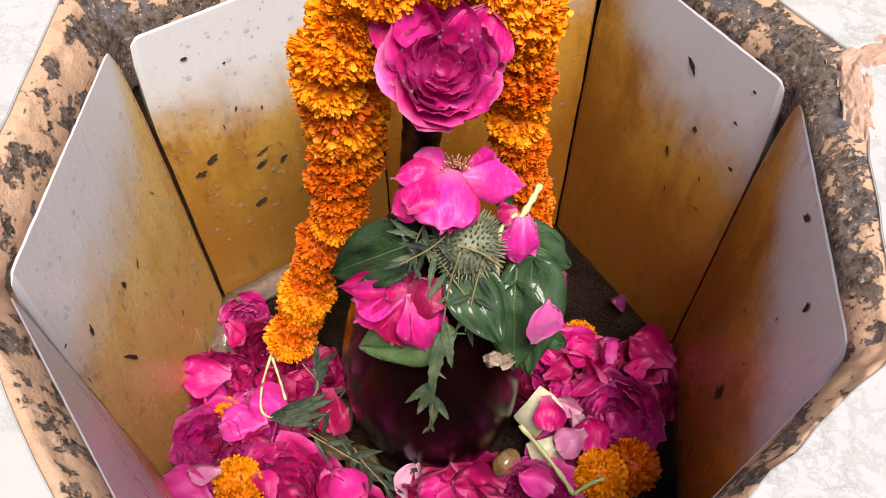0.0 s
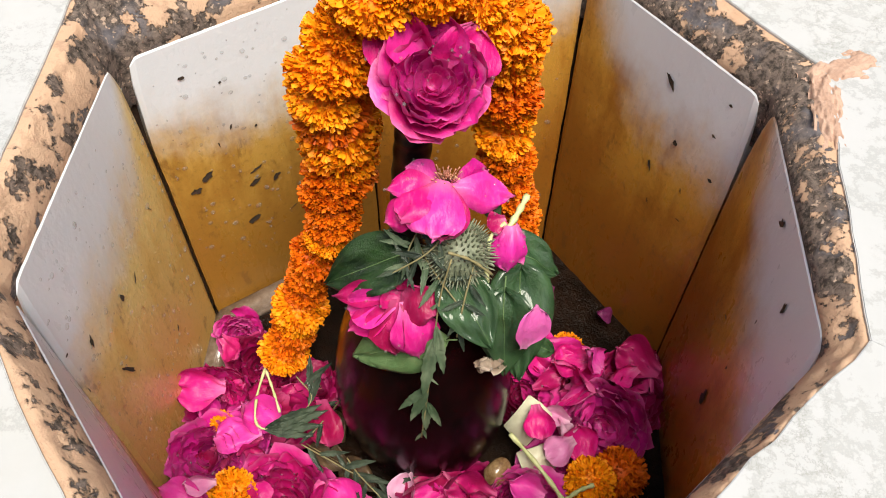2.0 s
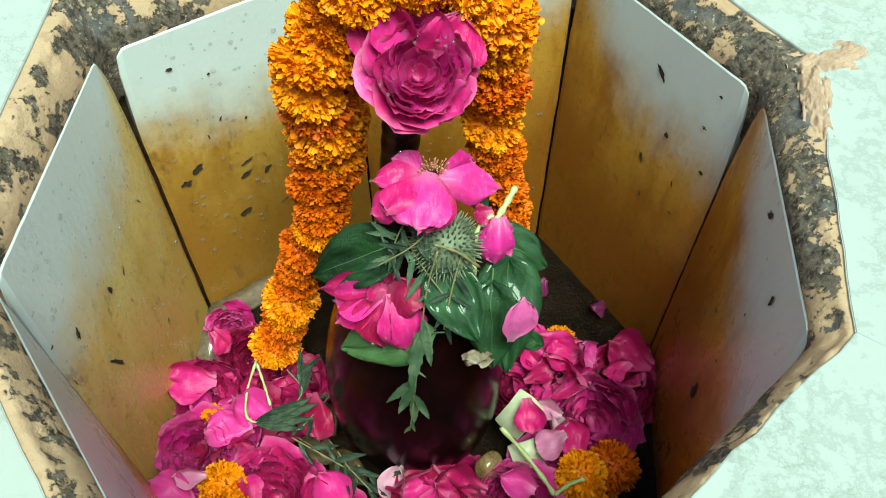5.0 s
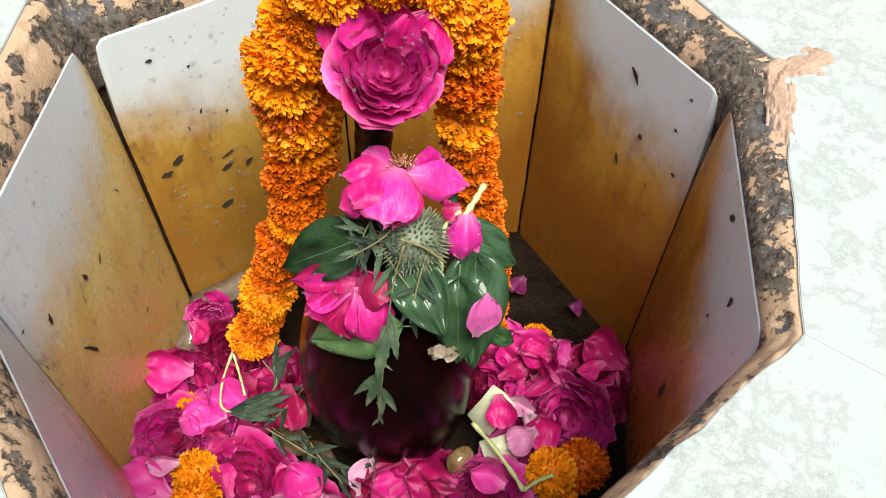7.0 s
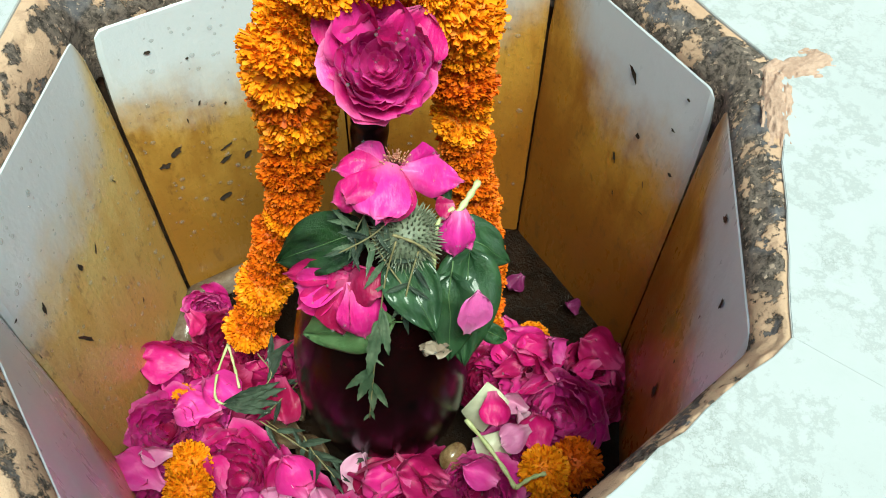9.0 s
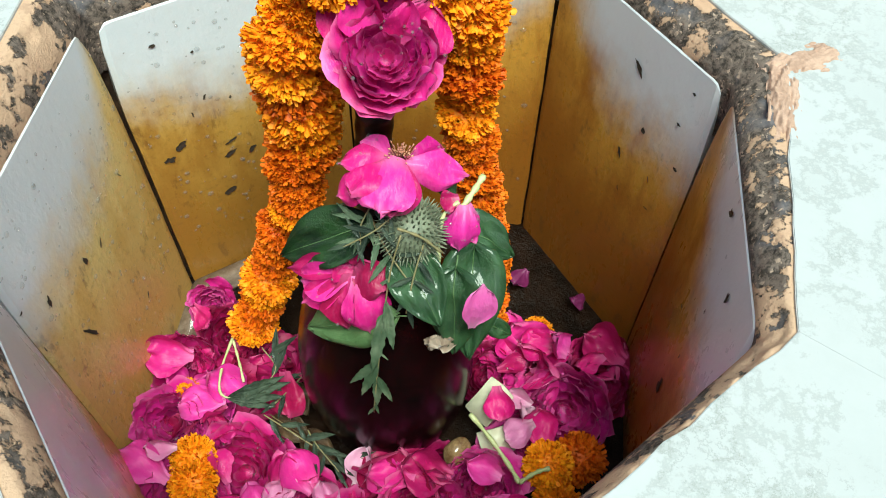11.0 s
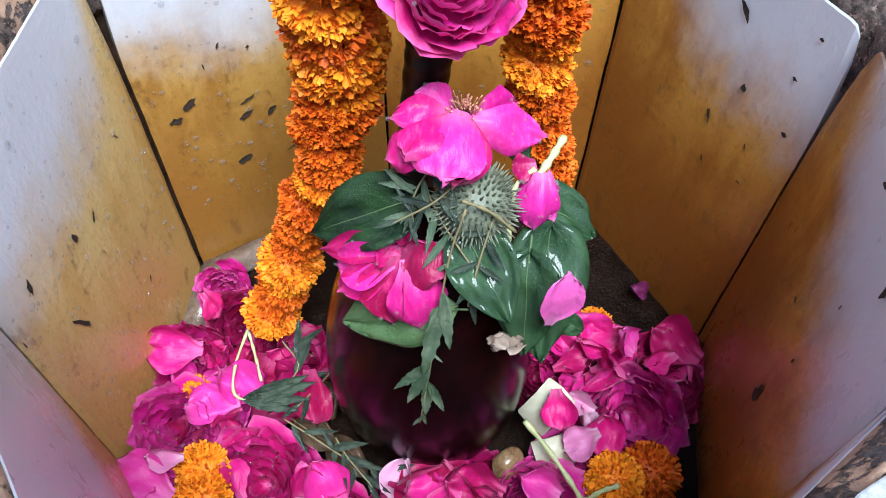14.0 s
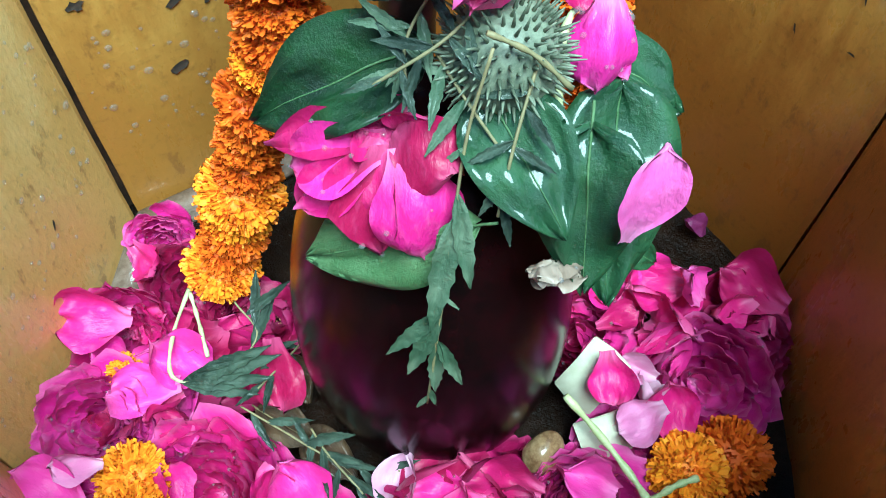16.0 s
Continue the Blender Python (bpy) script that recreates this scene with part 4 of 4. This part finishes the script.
# ---- leaves, herbs and small offerings ----
def leaf(name, base, tip, normal, width, mat, label, fold=0.15, bend=0.1, heart=0.6, group="", rib=LEAF_PALE):
    """A leaf with a blade and a midrib. heart: where along it is widest (smaller: nearer the base)."""
    base, tip = Vector(base), Vector(tip)
    ahead = (tip - base).normalized()
    side = ahead.cross(Vector(normal)).normalized()
    up = side.cross(ahead)
    m = Matrix((side, ahead, up)).transposed().to_4x4()
    m.translation = base
    ob = thing(name, m, label, "leaf", group)
    length, nu, nv = (tip - base).length, 11, 15
    verts = []

    def height(u, v):
        return length * (bend * math.sin(math.pi * v) + 0.02 * noise.noise((u * 2, v * 5, length * 900)))

    for j in range(nv):
        v = j / (nv - 1)
        w = width / 2 * math.sin(math.pi * v ** heart) ** 0.75 if 0 < v < 1 else 0.0008
        for i in range(nu):
            u = 2 * i / (nu - 1) - 1
            verts.append((u * w, v * length - 0.10 * width * (1 - v) * abs(u), height(u, v) + fold * abs(u) * w + 0.19 * width * noise.noise((u * 2.5, v * 3, width * 800))))
    verts += [(x, y, z - 0.0005) for x, y, z in verts]
    n = nu * nv
    faces = grid_faces(nu, nv) + [f[::-1] for f in grid_faces(nu, nv, n)]
    rim = [*range(nu), *range(2 * nu - 1, n, nu), *range(n - 2, n - nu - 1, -1), *range(n - 2 * nu, 0, -nu)]
    faces += [(a, n + a, n + b, b) for a, b in zip(rim, rim[1:] + rim[:1])]
    mesh_object("blade", verts, faces, mat, ob)
    v, f = tube([(0, t * length, height(0, t) + 0.0001 + 0.19 * width * noise.noise((0, t * 3, width * 800))) for t in (k / 12 for k in range(-2, 12))], [0.0005 * (1.2 - k / 14) for k in range(14)], 6)
    mesh_object("midrib", v, f, rib, ob, "pale midrib")
    return ob


def stem(name, points, radius, mat, label, category="stem", n=14):
    pts = curve_points(points, n)
    o = pts[0].copy()
    v, f = tube([p - o for p in pts], [radius * (1 + 0.25 * math.sin(k * 1.7)) for k in range(n)], 8)
    ob = mesh_object(name, v, f, mat)
    ob.location = o
    return tagged(ob, label, category)


leaf("leaf", (0.000, -0.030, 0.270), (-0.060, -0.036, 0.240), (-0.1, -0.55, 0.8), 0.040, LEAF_DARK, "dark glossy green leaf lying on the stone", 0.3, 0.12, 0.75)
leaf("leaf", (0.017, -0.076, 0.234), (-0.043, -0.066, 0.199), (-0.25, -0.75, 0.6), 0.038, LEAF_PALE, "broad pale green leaf, underside up, on the stone", 0.05, 0.03, 0.9)
leaf("leaf", (0.022, -0.050, 0.270), (0.048, -0.086, 0.242), (0.05, -0.6, 0.8), 0.036, LEAF, "dark glossy green leaf with wet shine on the stone", 0.15, 0.08, 0.7)
leaf("leaf", (0.067, -0.038, 0.262), (0.067, -0.088, 0.204), (0.05, -0.75, 0.65), 0.044, LEAF, "large glossy green leaf hanging over the stone", 0.10, 0.06, 0.62)
leaf("leaf", (0.056, -0.056, 0.260), (0.058, -0.088, 0.212), (-0.25, -0.8, 0.55), 0.040, LEAF, "glossy green leaflet beside the large leaf", 0.12, 0.06, 0.62)
leaf("leaf", (0.052, -0.020, 0.262), (0.094, -0.026, 0.236), (0.1, -0.3, 0.9), 0.034, LEAF, "dark green leaf partly under a pink flower", 0.1, 0.1, 0.7)
leaf("leaf", (0.080, -0.046, 0.181), (0.099, -0.046, 0.165), (0.1, -0.6, 0.8), 0.015, LEAF, "small green leaf beside the stone", 0.1, 0.1, 0.7)
leaf("leaf", (0.040, -0.002, 0.300), (0.052, -0.018, 0.282), (0.3, -0.4, 0.8), 0.018, LEAF, "small wet dark green leaf under a rose", 0.1, 0.1, 0.7)


for base, tip, width in (((-0.092, -0.062, 0.030), (-0.060, -0.078, 0.026), 0.026), ((-0.066, -0.072, 0.024), (-0.036, -0.098, 0.024), 0.024), ((-0.082, -0.030, 0.030), (-0.066, -0.056, 0.026), 0.022)):
    leaf("leaf", base, tip, (0.2, -0.5, 0.8), width, DRY_LEAF, "wet dry brown leaf at the foot of the stone", 0.2, 0.1, 0.8, "", TWIG)


def thorn_apple(place, radius):
    """A round fruit set all over with soft spines."""
    ob = thing("thorn_apple", facing(place, (0.2, -0.5, 0.8)), "grey-green spiny thorn apple under the pink rose", "fruit")
    random.seed(91)
    bm = bmesh.new()
    bmesh.ops.create_icosphere(bm, subdivisions=3, radius=radius)
    for v in bm.verts:
        v.co *= 1 + 0.06 * noise.noise(v.co * 120)
    part("flesh", bm, THORN, ob)
    verts, faces = [], []
    for i in range(420):
        c = 1 - 2 * (i + 0.5) / 420
        a = i * 2.39996
        d = Vector((math.sqrt(1 - c * c) * math.cos(a), math.sqrt(1 - c * c) * math.sin(a), c))
        lean = d + Vector((rnd(-0.25, 0.25), rnd(-0.25, 0.25), rnd(-0.25, 0.25)))
        b = len(verts)
        v, f = tube([d * radius * 0.95, d * radius + lean * radius * 0.14, d * radius + lean * radius * rnd(0.18, 0.32)], [0.0008, 0.0005, 0.0002], 5)
        verts += v
        faces += [[b + t for t in g] for g in f]
    tagged(mesh_object("spine_cover", verts, faces, THORN, ob), kind="stuff")


thorn_apple((0.027, -0.038, 0.276), 0.0195)


def herb(name, points, leaves, label, seed, mat=HERB):
    """A thin twig with narrow wilted leaves: (how far along, angle, length)."""
    random.seed(seed)
    ob = thing(name, Matrix.Translation(points[0]), label, "herb")
    o = Vector(points[0])
    pts = [p - o for p in curve_points(points, 24)]
    v, f = tube(pts, 0.0006, 6)
    mesh_object("twig", v, f, TWIG, ob, "thin green twig")
    for t, angle, length in leaves:
        k = min(22, int(t * 23))
        d = (pts[k + 1] - pts[k]).normalized()
        eye = Vector((0, -0.6, 0.8))
        side = d.cross(eye).normalized()
        go = (d * math.cos(radians(angle)) + side * math.sin(radians(angle))).normalized()
        across = go.cross(eye).normalized()
        lift = across.cross(go)
        verts, nu, nv = [], 7, 13
        for j in range(nv):
            q = j / (nv - 1)
            w = length * 0.095 * math.sin(math.pi * q ** 0.8) ** 0.8 * (1 + 0.12 * math.sin(q * 40)) if 0 < q < 1 else 0.0003
            for i in range(nu):
                u = 2 * i / (nu - 1) - 1
                verts.append(pts[k] + go * q * length + across * u * w - lift * (0.02 * length * q * q - 0.45 * abs(u) * w - 0.05 * length * noise.noise((u * 2, q * 4, seed + t * 9))))
        mesh_object("leaflet", verts, grid_faces(nu, nv), mat, ob)
    return ob


herb("herb_sprig", [(0.022, -0.056, 0.296), (0.015, -0.066, 0.266), (0.010, -0.088, 0.225), (0.006, -0.100, 0.185), (0.003, -0.105, 0.150)], ((0.38, -14, 0.036), (0.42, 4, 0.046), (0.30, 40, 0.012), (0.62, 34, 0.032), (0.64, 14, 0.038), (0.70, -4, 0.032), (0.72, -26, 0.028), (0.95, -15, 0.014), (0.97, 20, 0.012), (0.6, -50, 0.008)), "wilted green herb sprig hanging down the stone", 61)
herb("herb_sprig", [(0.000, -0.030, 0.282), (0.012, -0.052, 0.276), (0.036, -0.074, 0.252)], ((0.1, 60, 0.022), (0.2, -70, 0.024), (0.35, 40, 0.022), (0.5, -60, 0.02), (0.6, 70, 0.022), (0.8, 40, 0.02), (0.9, -40, 0.022)), "tangle of dark wilted herb leaves on the stone", 62)
herb("herb_sprig", [(0.006, -0.026, 0.296), (-0.004, -0.040, 0.284), (-0.004, -0.050, 0.272)], ((0.1, 50, 0.022), (0.2, 90, 0.022), (0.3, -40, 0.022), (0.4, 70, 0.020), (0.5, 110, 0.02), (0.6, -60, 0.018), (0.7, 20, 0.014), (0.8, 80, 0.016), (0.9, 0, 0.010)), "dark wilted herb leaves behind the roses", 63)
herb("herb_sprig", [(-0.128, -0.060, 0.062), (-0.105, -0.056, 0.067), (-0.090, -0.036, 0.070), (-0.104, -0.018, 0.074)], ((0.02, 8, 0.050), (0.03, -4, 0.056), (0.05, -14, 0.050), (0.02, 20, 0.042), (0.5, 30, 0.03), (0.6, -10, 0.034), (0.75, 30, 0.032), (0.9, 100, 0.03)), "folded dark green herb leaves lying on the roses", 64, HERB_DARK)
herb("herb_sprig", [(-0.098, -0.068, 0.050), (-0.075, -0.080, 0.048), (-0.045, -0.095, 0.046), (-0.012, -0.100, 0.046)], ((0.1, 30, 0.024), (0.25, -30, 0.026), (0.5, -40, 0.028), (0.55, -150, 0.02), (0.6, -10, 0.034), (0.8, 40, 0.026), (0.95, -20, 0.02)), "wilted dark green herb twig in the flower heap", 65, HERB_DARK)
herb("herb_sprig", [(0.030, -0.020, 0.300), (0.010, -0.046, 0.292), (-0.014, -0.054, 0.278)], ((0.3, 60, 0.02), (0.4, -50, 0.018), (0.5, 100, 0.018), (0.55, -90, 0.018), (0.65, 40, 0.02), (0.7, -40, 0.018), (0.8, 80, 0.016), (0.85, -80, 0.016), (0.92, 10, 0.016)), "tangle of dark wilted herb leaves under the rose", 66, HERB_DARK)
herb("herb_sprig", [(0.036, -0.052, 0.286), (0.030, -0.068, 0.268), (0.026, -0.080, 0.246)], ((0.2, 70, 0.016), (0.3, -50, 0.018), (0.5, 50, 0.018), (0.55, -70, 0.016), (0.7, 20, 0.018), (0.9, -20, 0.018)), "dark wilted herb leaves over the stone", 67, HERB_DARK)
herb("herb_sprig", [(-0.060, -0.078, 0.046), (-0.050, -0.092, 0.048), (-0.030, -0.112, 0.046)], ((0.1, 40, 0.022), (0.2, -50, 0.024), (0.4, 30, 0.026), (0.5, -30, 0.024), (0.7, 60, 0.02), (0.8, -15, 0.026), (0.95, 10, 0.02)), "dark wilted herb leaves at the foot of the stone", 68, HERB_DARK)
herb("herb_sprig", [(-0.070, -0.030, 0.050), (-0.078, -0.046, 0.056), (-0.088, -0.062, 0.060)], ((0.1, 50, 0.02), (0.3, -60, 0.022), (0.5, 40, 0.024), (0.7, -30, 0.022), (0.9, 5, 0.02)), "dark wilted herb leaves between roses and stone", 69, HERB_DARK)
stem("flower_stalk", [(-0.133, -0.006, 0.066), (-0.137, -0.034, 0.064), (-0.134, -0.056, 0.062), (-0.118, -0.062, 0.062)], 0.0011, STALK, "thin pale green bent flower stalk")
stem("flower_stalk", [(-0.132, -0.008, 0.066), (-0.124, -0.026, 0.066), (-0.116, -0.046, 0.064)], 0.0011, STALK, "thin pale green bent flower stalk")
stem("flower_stalk", [(0.074, -0.062, 0.058), (0.092, -0.078, 0.046), (0.108, -0.098, 0.040), (0.116, -0.112, 0.040)], 0.0020, STALK, "thick pale green flower stalk lying on petals")
stem("flower_stalk", [(0.116, -0.112, 0.040), (0.128, -0.106, 0.048), (0.140, -0.102, 0.050)], 0.0018, STALK, "short forked pale green stalk")
stem("flower_stalk", [(0.071, -0.002, 0.291), (0.064, -0.015, 0.288), (0.056, -0.027, 0.284)], 0.0021, STALK, "pale bent flower stalk leaning on the stone")
stem("flower_stalk", [(0.020, -0.054, 0.300), (0.034, -0.054, 0.292), (0.047, -0.056, 0.280)], 0.0009, TWIG, "thin dry brown twig beside the rose")
posed_rose((0.060, -0.030, 0.290), "small drooping pink rose bud with pale tips", ROSE_MAUVE, (
    ((0.060, -0.028, 0.292), (0.057, -0.044, 0.266), 0.024, (0.1, -0.85, 0.5), -0.4, 0.2, 0.0, 0.0, None),
    ((0.058, -0.027, 0.291), (0.050, -0.040, 0.267), 0.018, (-0.5, -0.8, 0.4), -0.4, 0.15, 0.0, 0.0, None),
    ((0.062, -0.026, 0.291), (0.067, -0.038, 0.266), 0.018, (0.6, -0.7, 0.4), -0.4, 0.15, 0.0, 0.0, None),
    ((0.056, -0.024, 0.294), (0.044, -0.026, 0.290), 0.014, (0.0, -0.6, 0.8), 0.2, 0.1, 0.1, 0.3, ROSE_DEEP),
), 12)
stem("sepal", [(0.056, -0.026, 0.293), (0.047, -0.031, 0.286), (0.044, -0.044, 0.276), (0.045, -0.052, 0.264), (0.043, -0.053, 0.257)], 0.0014, STALK, "thin pale green curled sepal beside the bud")


def chunk(name, place, size, normal, spin, mat, label, category):
    """A broken flat piece with worn, rounded edges."""
    bm = bmesh.new()
    if name == "nut":
        bmesh.ops.create_icosphere(bm, subdivisions=4, radius=0.5, matrix=Matrix.Diagonal((*size, 1)))
    else:
        bmesh.ops.create_cube(bm, size=1, matrix=Matrix.Diagonal((*size, 1)))
        bmesh.ops.bevel(bm, geom=bm.edges[:], offset=min(size) * 0.18, segments=2, affect="EDGES")
        bmesh.ops.subdivide_edges(bm, edges=bm.edges[:], cuts=1)
    for v in bm.verts:
        v.co += noise.noise_vector(v.co * 60 + Vector(place) * 50) * 0.0022
    ob = part(name, bm, mat)
    ob.matrix_world = facing(place, normal, spin)
    return tagged(ob, label, category)


chunk("sweet_piece", (0.090, -0.048, 0.054), (0.026, 0.036, 0.0035), (-0.2, -0.6, 0.75), -25, SUGAR, "flat creamy white sweet piece beside the stone", "sweet")
chunk("sweet_piece", (0.098, -0.074, 0.030), (0.030, 0.024, 0.003), (0.1, -0.5, 0.8), 10, SUGAR, "flat creamy white sweet piece under a stalk", "sweet")
chunk("nut", (0.064, -0.082, 0.026), (0.026, 0.020, 0.018), (0.2, -0.5, 0.8), 30, NUT, "wet brown wrinkled nut in the flower heap", "nut")
rose((0.047, -0.082, 0.224), (0.0, -0.45, -0.9), 0.012, 71, WITHERED, 0.5, 0, "withered cream-pink bud hanging under a leaf")
